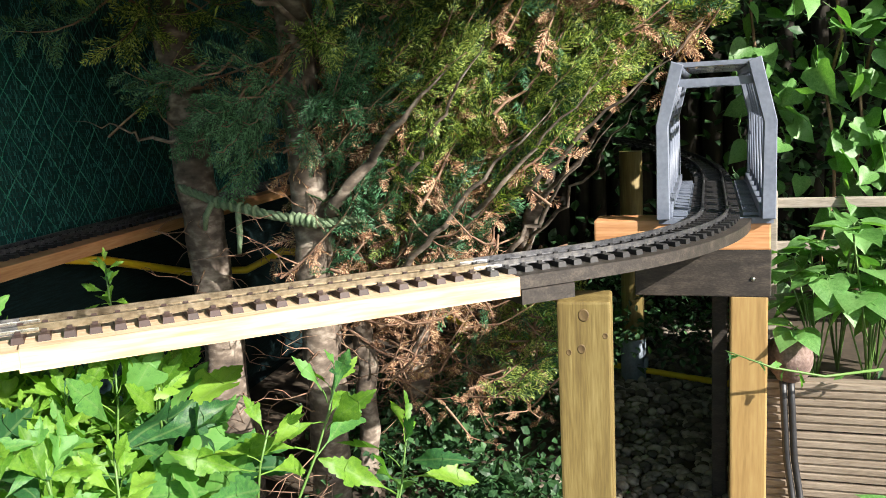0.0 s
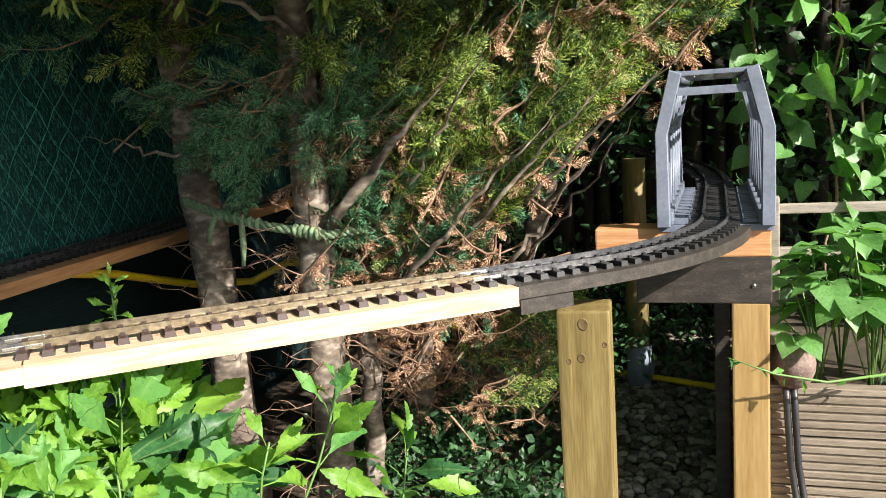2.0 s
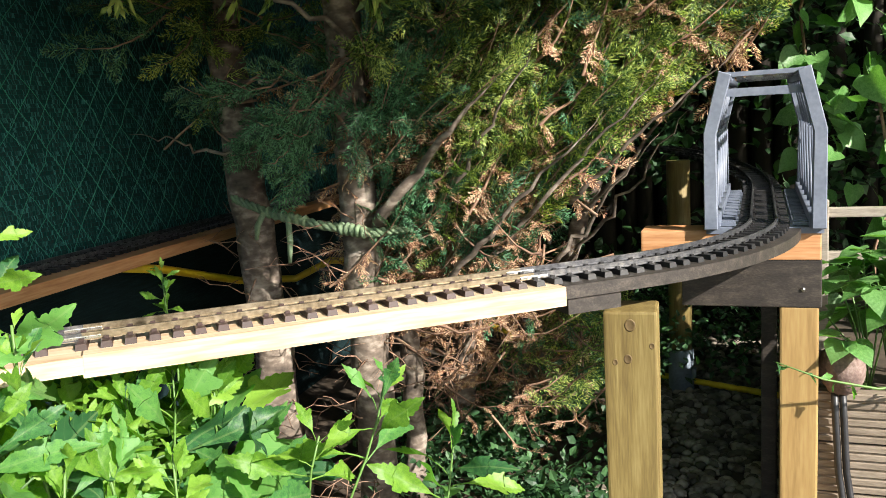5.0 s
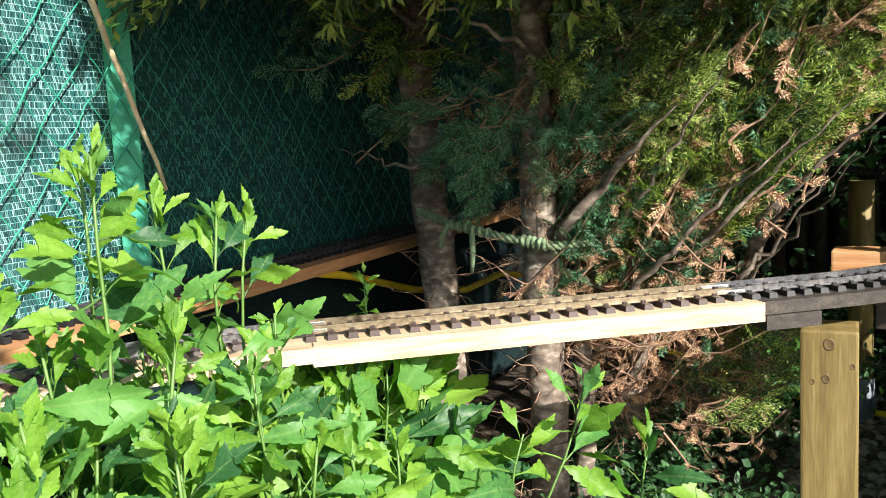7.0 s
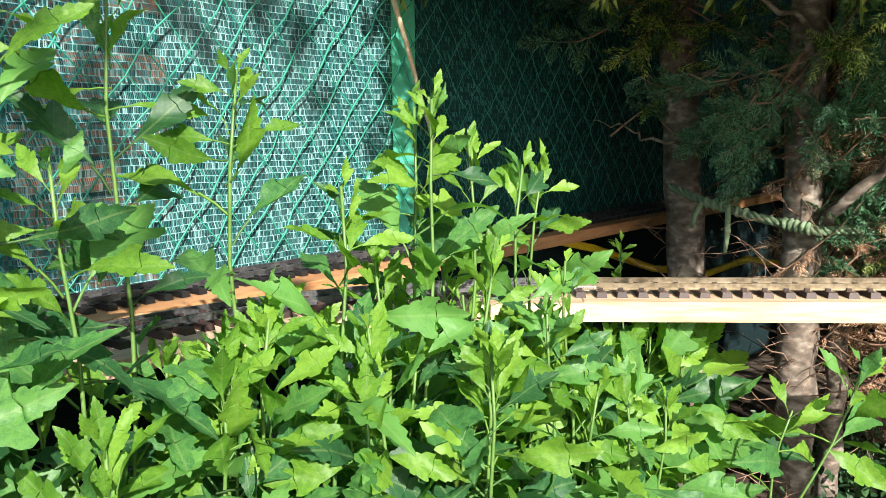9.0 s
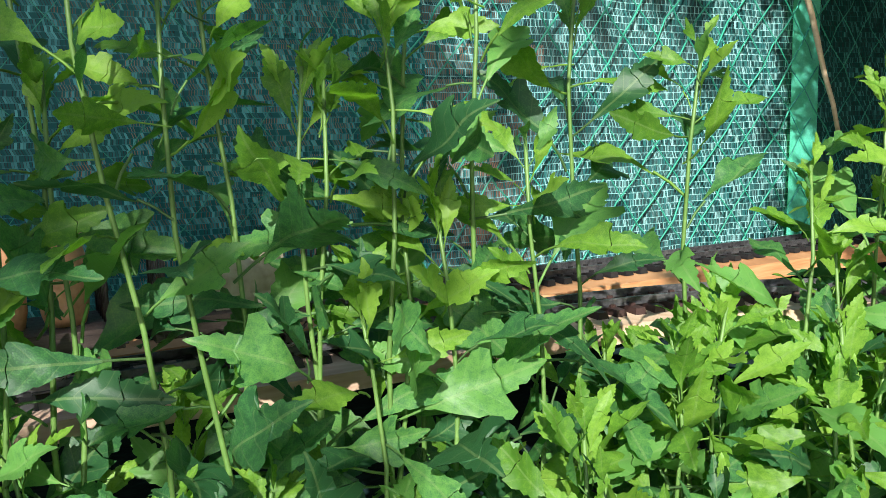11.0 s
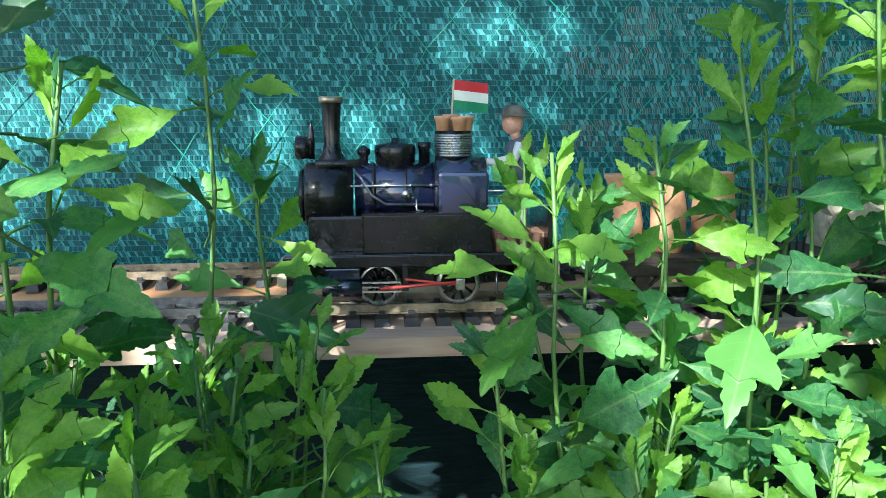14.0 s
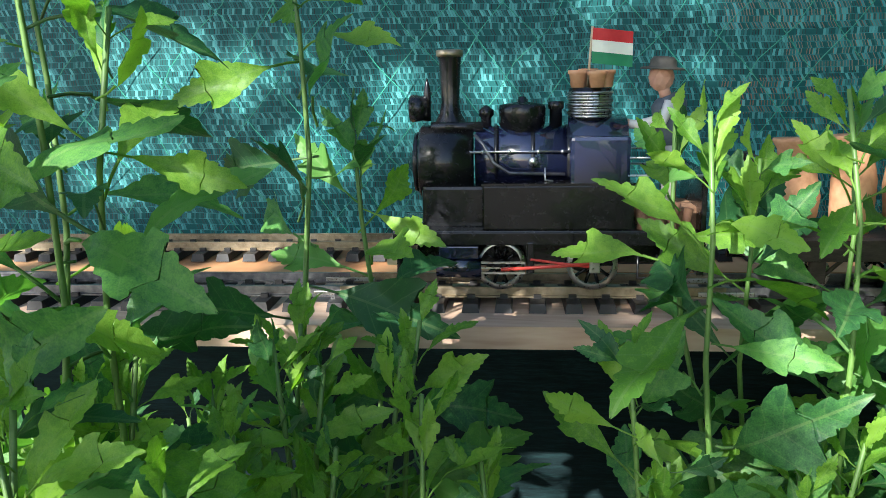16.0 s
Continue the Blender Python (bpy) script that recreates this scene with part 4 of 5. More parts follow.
bmesh.ops.subdivide_edges(bm, edges=bm.edges[:], cuts=7, use_grid_fill=True)
for v in bm.verts:
    n = noise.noise_vector(v.co * 2.3) * 0.11 + noise.noise_vector(v.co * 7) * 0.05
    v.co = Vector(((v.co.x + n.x) * 0.062, (v.co.y + n.y) * 0.055, (v.co.z + 0.5) * 0.052 + max(0, v.co.z + .45) * n.z * 0.05))
tagged(part("stone_block", bm, M_SANDSTONE, at=W2 @ Matrix.Translation((0, 0, 0.0402))), "rough broken sandstone block on the wagon deck", "stone")


# ---------------------------------------------------------------- conifers
def spray_template(seed):
    """One flat fern-like spray of scale leaves along +x, in the xy plane: vertices and quads."""
    r = random.Random(seed)
    V, F = [], []

    def leaf(p, a, l, w):
        c, s = math.cos(a), math.sin(a)
        q = len(V)
        for u, v_ in ((0, 0), (.5, -1), (1, 0), (.5, 1)):
            V.append((p[0] + c * u * l - s * v_ * w, p[1] + s * u * l + c * v_ * w, p[2] + r.uniform(-.0015, .0015)))
        F.append((q, q + 1, q + 2, q + 3))

    L, n = 0.085, 8
    for i in range(n):
        u = i / n
        for s in (-1, 1):
            bl = L * (0.50 - 0.40 * u) * r.uniform(.7, 1.15)
            a = s * r.uniform(.5, .75)
            p0 = (L * u, 0, -0.018 * u * u)
            m = max(2, int(bl / 0.0085))
            for k in range(m):
                q = k / m * bl
                p = (p0[0] + math.cos(a) * q, p0[1] + math.sin(a) * q, p0[2] - 0.2 * q)
                leaf(p, a, bl / m * 1.5, 0.0015)
                leaf(p, a + (.6 if k % 2 else -.6), 0.011 * (1.15 - k / m), 0.0014)
        leaf((L * u, 0, -0.018 * u * u), 0, L / n * 1.3, 0.0016)
    return np.array(V), F


SPRAYS = [spray_template(s) for s in (1, 2, 3)]


def lit_turn(r, d):
    """A turn that lays +x along d and faces +z to the light."""
    d = d.normalized()
    n = Vector((.6 + r.gauss(0, .35), -.55 + r.gauss(0, .4), .45 + r.gauss(0, .35)))
    n = (n - d * n.dot(d)).normalized()
    return Matrix((d, n.cross(d), n)).transposed().to_4x4()


def foliage_mesh(name, placements, mat):
    """Joins many sprays, each a rotation matrix, size and place, into one mesh."""
    verts, faces, base = [], [], 0
    for k, (rot, size, place) in enumerate(placements):
        V, F = SPRAYS[k % 3]
        verts.append(V @ (np.array(rot.to_3x3()).T * size) + np.array(place))
        faces += [tuple(i + base for i in f) for f in F]
        base += len(V)
    me = bpy.data.meshes.new(name)
    me.from_pydata(np.concatenate(verts).tolist(), [], faces)
    me.materials.append(mat)
    return me


def wobble(a, b, n, amount, seed):
    a, b = Vector(a), Vector(b)
    return [a.lerp(b, i / n) + noise.noise_vector(Vector((i * .7, seed, 0))) * amount * (0 if i in (0,) else 1) for i in range(n + 1)]


def bark_tube(bm, pts, rs):
    tube(bm, pts, rs, 14)
    for v in bm.verts:
        v.co += noise.noise_vector(v.co * 18) * 0.0035 + noise.noise_vector(v.co * 60) * 0.0012


TRUNKS = (
    # base, top, radii, label
    ((-0.99, 1.56, -.05), (-1.14, 1.54, 2.3), 0.046, 0.034, "tall dark conifer with a bare shaded trunk"),
    ((-0.738, 1.49, -.05), (-0.748, 1.47, 2.3), 0.041, 0.029, "sunlit conifer with scarred grey-brown bark"),
    ((-0.725, 1.64, -.05), (-0.67, 1.66, 1.9), 0.023, 0.014, "slim conifer stem beside a thicker one"),
    ((-0.73, 1.84, -.05), (-0.32, 1.80, 1.7), 0.034, 0.02, "leaning conifer with reddish dead twigs"),
    ((-0.64, 2.0, -.05), (-0.05, 1.95, 1.5), 0.021, 0.012, "thin leaning conifer at the edge of the gravel"),
)
conifers = []
for k, (a, b, r0, r1, label) in enumerate(TRUNKS):
    ob = thing("conifer", label, "tree", "row of conifers")
    bm = bmesh.new()
    pts = wobble(a, b, 40, 0.012, k * 5.0)
    bark_tube(bm, pts, [r0 + (r1 - r0) * i / 40 for i in range(41)])
    part("trunk", bm, M_BARK, ob, smooth=True)
    conifers.append((ob, pts))
rnd = random.Random(11)
BOUGHS = (
    (1, (-0.68, 1.44, 0.66), (-0.42, 1.40, 0.92), 0.016), (1, (-0.70, 1.45, 1.1), (-0.30, 1.35, 1.5), 0.014), (1, (-0.69, 1.46, 1.0), (-1.0, 1.25, 1.2), 0.008),
    (0, (-1.0, 1.5, 0.80), (-1.12, 1.30, 0.86), 0.006), (0, (-1.0, 1.5, 0.95), (-0.75, 1.36, 0.93), 0.007), (0, (-1.0, 1.5, 1.1), (-1.15, 1.2, 1.3), 0.009),
    (3, (-0.6, 1.8, 0.55), (-0.18, 1.62, 0.98), 0.012), (3, (-0.55, 1.8, 0.7), (-0.10, 1.6, 1.08), 0.011), (3, (-0.66, 1.82, 0.35), (-0.40, 1.66, 0.62), 0.010),
    (3, (-0.58, 1.50, 0.52), (-0.24, 1.42, 0.86), 0.009), (3, (-0.50, 1.52, 0.56), (-0.14, 1.46, 0.92), 0.008), (3, (-0.56, 1.50, 0.70), (-0.34, 1.40, 0.98), 0.007),
    (4, (-0.38, 1.6, 0.55), (-0.16, 1.52, 0.80), 0.007), (4, (-0.33, 1.55, 0.68), (0.0, 1.46, 0.97), 0.006),
    (4, (-0.45, 1.97, 0.45), (-0.12, 1.75, 0.85), 0.008), (4, (-0.40, 1.97, 0.6), (0.02, 1.72, 1.02), 0.008), (2, (-0.70, 1.64, 0.5), (-0.45, 1.52, 0.78), 0.007),
)
for k, (t, a, b, r) in enumerate(BOUGHS):
    bm = bmesh.new()
    pts = wobble(a, b, 14, 0.02, 50 + k)
    tube(bm, pts, [.85 * r * (1 - 0.95 * i / 14) for i in range(15)], 8)
    part("limb", bm, M_BARK if r > 0.0055 else M_TWIG, conifers[t][0], smooth=True)


def low_edge(x):
    if x < -0.62:
        return 0.80 + 0.12 * noise.noise(Vector((x * 9, 0, 0)))
    if x < -0.27:
        return 0.52 + 0.08 * noise.noise(Vector((x * 9, 0, 0)))
    return 0.58 + (x + 0.27) * 1.15


sets = {"teal": [[] for _ in TRUNKS], "green": [[] for _ in TRUNKS], "dead": [[] for _ in TRUNKS]}
twigs = [bmesh.new() for _ in TRUNKS]


def bough(tree, tip, d, length, r, live, dead, bare=.45, size=1.0, step=.017, sag=.03):
    """A thin branch that ends at tip, dead and bare towards its foot, with sprays to both sides further out."""
    tip, d = Vector(tip), d.normalized()
    pts = []
    for i in range(7):
        u = i / 6
        pts.append(tip - d * length * (1 - u) + Vector((0, 0, -sag * math.sin(u * 3.1))) + noise.noise_vector(tip * 40 + Vector((i * .6, 0, 0))) * .012)
    tube(twigs[tree], pts, [.0034 - .0027 * i / 6 for i in range(7)], 4, False)
    n = int(length / step)
    for i in range(n):
        u = (i + r.random()) / n
        q = min(5, int(u * 6))
        p = pts[q].lerp(pts[q + 1], u * 6 - q)
        if u < bare:
            if r.random() > dead:
                continue
            kind, turn = "dead", Vector((r.gauss(0, .8), r.gauss(0, .8), r.gauss(-.5, .5)))
        else:
            kind, turn = live, d * .8 + Vector((r.gauss(0, .42), r.gauss(0, .42), r.gauss(-.05, .40)))
        sets[kind][tree].append((lit_turn(r, turn), size * r.uniform(.55, 1.0) * (1.15 - .35 * u) * (.6 if kind == "dead" else 1), p))


for k in range(470):                     # sunlit outer face of the crown, rising along the limbs
    x = rnd.uniform(-.62, .14)
    lo = low_edge(x) + (0.03 if x > -.27 else 0.0)
    z = lo + rnd.random() ** 0.8 * (1.25 - lo)
    if x > -.255 + (z - .8) * 1.0:
        continue
    y = 1.50 - .10 * max(0, min(1, (-.3 - x) / .3)) + 0.08 * noise.noise(Vector((x * 6, z * 6, 1))) + abs(rnd.gauss(0, .09)) + max(0, .25 - (z - lo)) * .35
    patch = noise.noise(Vector((x * 8, y * 3, z * 8))) + rnd.gauss(0, .10)
    dead_here = patch > .12 + (z - .78) * .9 + (x + .36) * .5
    live = "dead" if dead_here and rnd.random() < .22 else "teal" if patch < -.28 or (x < -.5 and rnd.random() < .5) else "green"
    d = Vector((.72 + rnd.gauss(0, .22), -.35 + rnd.gauss(0, .25), .62 + rnd.gauss(0, .22)))
    bough(3 if x < -.25 else 4, (x, y, z), d, rnd.uniform(.2, .36), rnd, live, .75, rnd.uniform(.3, .5))
for k in range(120):                     # shaded boughs round the two tall trunks
    x = rnd.uniform(-1.25, -.50)
    z = rnd.uniform(.98, 1.5) if x < -.62 else rnd.uniform(.86, 1.5)
    foot = Vector((-.75 if x > -.9 else -1.07, 1.5, z + rnd.uniform(-.1, .15)))
    tip = Vector((x, rnd.uniform(1.26, 1.75), z))
    bough(1 if x > -.9 else 0, tip, tip - foot, rnd.uniform(.16, .30), rnd, "teal" if rnd.random() < .45 else "green", .04, .3, 1.0)
for k in range(22):                      # the blue-green tuft before the sunlit trunk
    tip = Vector((rnd.gauss(-.84, .06), rnd.gauss(1.36, .03), rnd.gauss(.85, .055)))
    bough(1, tip, tip - Vector((-.72, 1.46, .97)), rnd.uniform(.10, .17), rnd, "teal", .1, .2, .85, .014)
for k in range(110):                     # dry reddish growth inside, beside the sunlit trunk
    tip = Vector((rnd.uniform(-.66, -.36), rnd.uniform(1.44, 1.62), rnd.uniform(.46, .86)))
    bough(3, tip, Vector((.6 + rnd.gauss(0, .4), -.3 + rnd.gauss(0, .3), .3 + rnd.gauss(0, .5))), rnd.uniform(.10, .24), rnd, "dead", .5, .4, .85, .026)
for k in range(90):                      # dry brush low between the stems
    tip = Vector((rnd.uniform(-.72, -.34), rnd.uniform(1.62, 2.0), rnd.uniform(.10, .58)))
    bough(3, tip, Vector((rnd.gauss(.4, .6), rnd.gauss(-.5, .4), rnd.gauss(-.1, .5))), rnd.uniform(.12, .28), rnd, "dead", .5, .5, .8, .030)
for k in range(34):                      # low green branches reaching over the gravel
    tip = Vector((rnd.uniform(-.46, -.24), rnd.uniform(1.66, 1.95), rnd.uniform(.30, .50)))
    bough(4, tip, Vector((.8, -.3 + rnd.gauss(0, .3), .25 + rnd.gauss(0, .3))), rnd.uniform(.16, .26), rnd, "green" if rnd.random() < .8 else "teal", .5, .4, .85)
for k in range(420):                     # inner growth that closes the crown behind
    x, y = rnd.uniform(-.62, .1), rnd.uniform(1.72, 2.15)
    z = low_edge(x) + rnd.random() * 1.0
    if x < -.27 + (z - .8):
        sets["dead" if rnd.random() < .5 else "teal"][3].append((lit_turn(rnd, Vector((rnd.gauss(.5, .5), rnd.gauss(-.3, .5), rnd.gauss(.3, .5)))), rnd.uniform(1.0, 1.6), (x, y, z)))
for k in range(1500):                    # boughs overhanging the line, added above the view to shade the net
    x, z = rnd.uniform(-1.3, .10), rnd.uniform(1.26, 1.9)
    y = rnd.uniform(.90 - (x + .8) * .5, 1.4)
    if x > -.5 and y > 1.1 and z < 1.34:
        continue
    rot = Matrix.Rotation(rnd.gauss(-1.4, .8), 4, "Z") @ Matrix.Rotation(rnd.gauss(0, .5), 4, "Y") @ Matrix.Rotation(rnd.gauss(0, .7), 4, "X")
    sets["green"][0 if x < -.85 else 1].append((rot, rnd.uniform(2.8, 3.8), (x, y, z)))
for k in range(1000):                    # the crowns going on above, added out of view to block skylight
    y, z = rnd.uniform(1.05, 2.6), rnd.uniform(1.5, 2.7)
    x = rnd.uniform(-1.45, max(-.2, -.2 + (z - 1.1) * .9) if y > 1.35 else -.2)
    rot = Matrix.Rotation(rnd.uniform(0, 6.28), 4, "Z") @ Matrix.Rotation(rnd.gauss(0, .4), 4, "Y") @ Matrix.Rotation(rnd.gauss(0, .6), 4, "X")
    sets["green" if k % 2 else "teal"][0 if x < -.9 else 1 if x < -.55 else 3].append((rot, rnd.uniform(4.2, 6.0), (x, y, z)))
for k, bm in enumerate(twigs):
    if bm.verts:
        o = part("branchwork", bm, M_TWIG, conifers[k][0], "reddish brown thin inner branches")
        o["kind"] = "stuff"
    else:
        bm.free()
for kind, mat, pname in (("teal", M_CON_TEAL, "blue_green_foliage"), ("green", M_CON_GREEN, "green_foliage"), ("dead", M_CON_DEAD, "dead_foliage")):
    for k, placed in enumerate(sets[kind]):
        if placed:
            o = new(pname, foliage_mesh(pname, placed, mat))
            o.parent = conifers[k][0]
            o["kind"] = "stuff"

# dead twigs low on the trunks
for k, n in ((1, 70), (3, 150), (4, 60), (0, 40)):
    bm = bmesh.new()
    for i in range(n):
        pts = conifers[k][1]
        p = pts[rnd.randint(2, 13)]
        a = rnd.uniform(0, 2 * math.pi)
        l = rnd.uniform(0.05, 0.24)
        e = p + Vector((math.cos(a) * l, math.sin(a) * l, rnd.uniform(-0.10, 0.12)))
        w = wobble(p, e, 5, 0.018, i * 1.3 + k)
        tube(bm, w, [0.0022 * (1 - .8 * q / 5) for q in range(6)], 4, False)
        for q in (2, 3, 4):
            e2 = w[q] + Vector((rnd.uniform(-.05, .05), rnd.uniform(-.05, .05), rnd.uniform(-.05, .03)))
            tube(bm, [w[q], (w[q] + e2) / 2 + Vector((0, 0, .006)), e2], [0.0011, 0.0008, 0.0004], 3, False)
    o = part("twig_tangle", bm, M_TWIG, conifers[k][0], "tangle of dry reddish twigs")
    o["kind"] = "stuff"

# rope knotted between two trunks
rope = thing("rope", "green twisted rope knotted between two conifer trunks", "rope")
bm = bmesh.new()
ends = [Vector((-1.03, 1.48, 0.712)), Vector((-0.92, 1.44, 0.685)), Vector((-0.80, 1.42, 0.662)), Vector((-0.69, 1.43, 0.643)), Vector((-0.62, 1.47, 0.648))]
for ph in range(3):
    pts = []
    for i in range(4):
        for q in range(20):
            u = q / 20
            c = ends[i].lerp(ends[i + 1], u)
            a = (i + u) * 14 + ph * 2.094
            pts.append(c + Vector((0, math.cos(a), math.sin(a))) * 0.0052)
    tube(bm, pts, 0.0048, 6)
part("strand", bm, M_ROPE, rope)
for i in range(6):
    c = ends[1].lerp(ends[2], 0.15 * i)
    bm = lathe(bmesh.new(), [(0.010, -0.005), (0.013, 0), (0.010, 0.005)], 12, Matrix.Translation(c) @ Matrix.Rotation(1.5 + .15 * (i % 2), 4, "Y"))
    part("knot", bm, M_ROPE, rope)
for i in range(5):
    c = ends[2].lerp(ends[3], 0.45 + 0.1 * i)
    bm = lathe(bmesh.new(), [(0.010, -0.005), (0.014, 0), (0.010, 0.005)], 12, Matrix.Translation(c) @ Matrix.Rotation(1.5 + .2 * (i % 2), 4, "Y"))
    part("knot", bm, M_ROPE, rope)
for pts in ([(-0.925, 1.43, 0.687), (-0.94, 1.425, 0.66), (-0.945, 1.425, 0.632)], [(-0.865, 1.42, 0.675), (-0.862, 1.415, 0.63), (-0.867, 1.415, 0.585)]):
    part("loose_end", tube(bmesh.new(), pts, [0.006, 0.0065, 0.004], 8), M_ROPE, rope)

# ---------------------------------------------------------------- hibiscus shrubs
def leaf_mesh(name, seed, mat, lobe=0.42):
    r = random.Random(seed)
    k = lobe / .33
    outline = [(0.0, .012), (.10, .05), (.20, .11 * k), (.30, .175 * k), (.345, .185 * k), (.37, .235 * k), (.44, .255 * k), (.465, .25 * k), (.49, .305 * k), (.56, .33 * k), (.62, lobe),
               (.635, lobe * .86), (.625, lobe * .70), (.635, .185), (.66, .175), (.69, .192), (.72, .195), (.735, .175), (.74, .140), (.80, .155), (.835, .145), (.85, .10), (.90, .095), (.925, .06), (.965, .04), (1.0, .006)]
    bm = bmesh.new()
    mid, sides = [], {1: [], -1: []}
    curl, fold, twist = r.uniform(.05, .60), r.uniform(.0, .45), r.uniform(-.25, .25)

    def at(t, w):
        return bm.verts.new((t + .0, w, .0 - curl * t * t + fold * abs(w) + twist * w * t + .03 * math.sin(9 * t + 14 * w + seed)))

    spine = 0.0
    for t, w in outline:
        spine = max(spine, t)
        mid.append(at(spine, 0))
        for s in (1, -1):
            jt = t + (0.3 * (w - .2) if w > .25 else 0)
            kk = w * 0.72 * r.uniform(.92, 1.08)
            sides[s].append((at(min(spine, jt) * .98, s * min(kk, .17) * .55), at(jt, s * kk)))
    for s in (1, -1):
        for i in range(len(outline) - 1):
            a, b = sides[s][i], sides[s][i + 1]
            for q in ((mid[i], mid[i + 1], b[0], a[0]), (a[0], b[0], b[1], a[1])):
                f = bm.faces.new(q if s < 0 else q[::-1])
                f.smooth = True
    tube(bm, [(-0.32, 0, -.10), (-.15, 0, -.03), (0.02, 0, 0)], 0.014, 4, False)
    return mesh_of(name, bm, mat)


LEAVES = [leaf_mesh("leaf_shape", s, M_LEAF, l) for s, l in ((1, .33), (2, .27), (3, .38), (4, .24), (5, .30), (6, .44))]
YOUNG = [leaf_mesh("young_leaf_shape", s, M_LEAF_YOUNG, l) for s, l in ((11, .28), (12, .33), (13, .25))]


def leaf_pose(p, ang, el, r, s):
    """A leaf that grows outward from the stem and turns its face to the light."""
    d = Vector((math.cos(ang) * math.cos(el), math.sin(ang) * math.cos(el), math.sin(el)))
    n = Vector((0.6 + r.gauss(0, .5), -0.25 + r.gauss(0, .55), 0.6 + r.gauss(0, .4)))
    n = n - d * n.dot(d)
    n.normalize()
    side = n.cross(d)
    return Matrix.Translation(p) @ Matrix((d, side, n)).transposed().to_4x4() @ Matrix.Translation((0.3 * s, 0, 0)) @ Matrix.Scale(s, 4)


def shrub(x, y, top, lean=(0, 0), seed=0, low=0.25, dense=1.0, size=1.0):
    r = random.Random(seed)
    ob = thing("hibiscus_shoot", "upright green hibiscus shoot with lobed toothed leaves" if top > 0.66 else "low leafy hibiscus shoot with lobed green leaves",
               "shrub", "hibiscus shoots beside the track", at=pose(x, y, 0))
    n = 12
    pts = [Vector((lean[0] * (1 - i / n) + .006 * math.sin(i + seed), lean[1] * (1 - i / n) + .006 * math.cos(i * 1.3 + seed), top * i / n)) for i in range(n + 1)]
    bm = tube(bmesh.new(), pts, [0.0031 - 0.0018 * i / n for i in range(n + 1)], 6)
    part("stem", bm, M_STEM, ob, smooth=True)
    z, ang = low, r.uniform(0, 6)
    while z < top:
        u = z / top
        i = min(n - 1, int(u * n))
        p = pts[i].lerp(pts[i + 1], u * n - i)
        left = top - z
        s = size * (0.068 * r.uniform(.65, 1.2) if left > 0.09 else 0.020 + 0.040 * left / 0.09) * (1.0 if left > .05 else r.uniform(.8, 1.1))
        for rep in range(1 if left > 0.06 else 2):
            el = r.uniform(-0.3, 0.9) + (0.6 if left < 0.05 else 0)
            m = leaf_pose(p, ang + rep * 2.6, el, r, s)
            pool = YOUNG if (left < 0.10 and r.random() < .75) or r.random() < .12 else LEAVES
            shared("leaf", r.choice(pool), ob, m)
        ang += 2.4 + r.uniform(-.4, .4)
        z += (0.0195 if left > .12 else 0.012) * r.uniform(.7, 1.3) / dense
    return ob


# place along the line: y, z of the tip, distance x, lean of the foot in y
SHOOTS_NEAR = ((-.678, .90, -.70, -.003), (-.644, .775, -.72, .005), (-.665, .66, -.66, -.03), (-.60, .665, -.66, -.02), (-.451, .78, -.65, .08), (-.382, .79, -.65, .06),
               (-.323, .85, -.66, .06), (-.761, .87, -.50, -.03), (-.742, .93, -.55, -.02), (-.705, .83, -.55, -.06), (-.743, .79, -.50, -.01), (-.80, .80, -.52, 0), (-.70, .70, -.44, .0),
               (-.64, .665, -.45, 0), (-.79, .96, -.62, 0))
SHOOTS_MID = ((-.457, .775, -.72, .09), (-.413, .75, -.72, .04), (-.362, .77, -.72, .04), (-.295, .83, -.70, .01), (-.272, .95, -.72, .02), (-.253, .86, -.70, -.02), (-.243, .95, -.66, .09),
              (-.202, .92, -.66, .07), (-.112, .86, -.66, 0), (-.07, .91, -.66, 0), (-.093, .74, -.64, .02), (-.169, .94, -.68, .03), (-.118, .86, -.66, -.01), (-.039, .94, -.70, .01),
              (-.013, .96, -.66, .04), (-.062, .78, -.66, 0), (-.042, .79, -.64, .01))
SHOOTS_FAR = ((.036, .82, -.66, 0), (.095, .93, -.70, 0), (.167, .88, -.66, 0), (.35, .855, -.66, .05), (.237, .79, -.62, -.04), (.419, .825, -.64, -.03), (.333, .86, -.60, -.07),
              (.472, .80, -.62, -.06), (.545, .80, -.66, -.05), (.348, .73, -.56, -.08), (.575, .60, -.60, -.05), (.66, .56, -.66, -.05), (.30, .72, -.64, 0), (.52, .70, -.6, 0))
k = 0
for shoots in (SHOOTS_NEAR, SHOOTS_MID, SHOOTS_FAR):
    for y, top, x, ly in shoots:
        shrub(x, y, top, (rnd.uniform(-.02, .02), ly), 100 + k, low=top - (.33 if x > -.57 and y < -.6 else .40), dense=.72 if x > -.57 and y < -.6 else .92, size=1.06)
        k += 1
for i in range(96):
    y = -0.95 + 1.62 * i / 95 + rnd.uniform(-.02, .02)
    x = rnd.uniform(-.74, -.52)
    if -0.63 < y < -0.40:
        x = rnd.uniform(-.60, -.50)
        top = rnd.uniform(.40, .50)
    elif y < -.4:
        top = rnd.uniform(.50, .60)
    elif y < .1:
        top = rnd.uniform(.50, .66)
    else:
        top = rnd.uniform(.56, .73)
    if y > .55:
        top = rnd.uniform(.46, .58)
    shrub(x, y, top, (rnd.uniform(-.03, .03), rnd.uniform(-.04, .04)), 300 + i, low=max(.15, top - .26), dense=1.15, size=1.2 if y > .0 else 1.05)
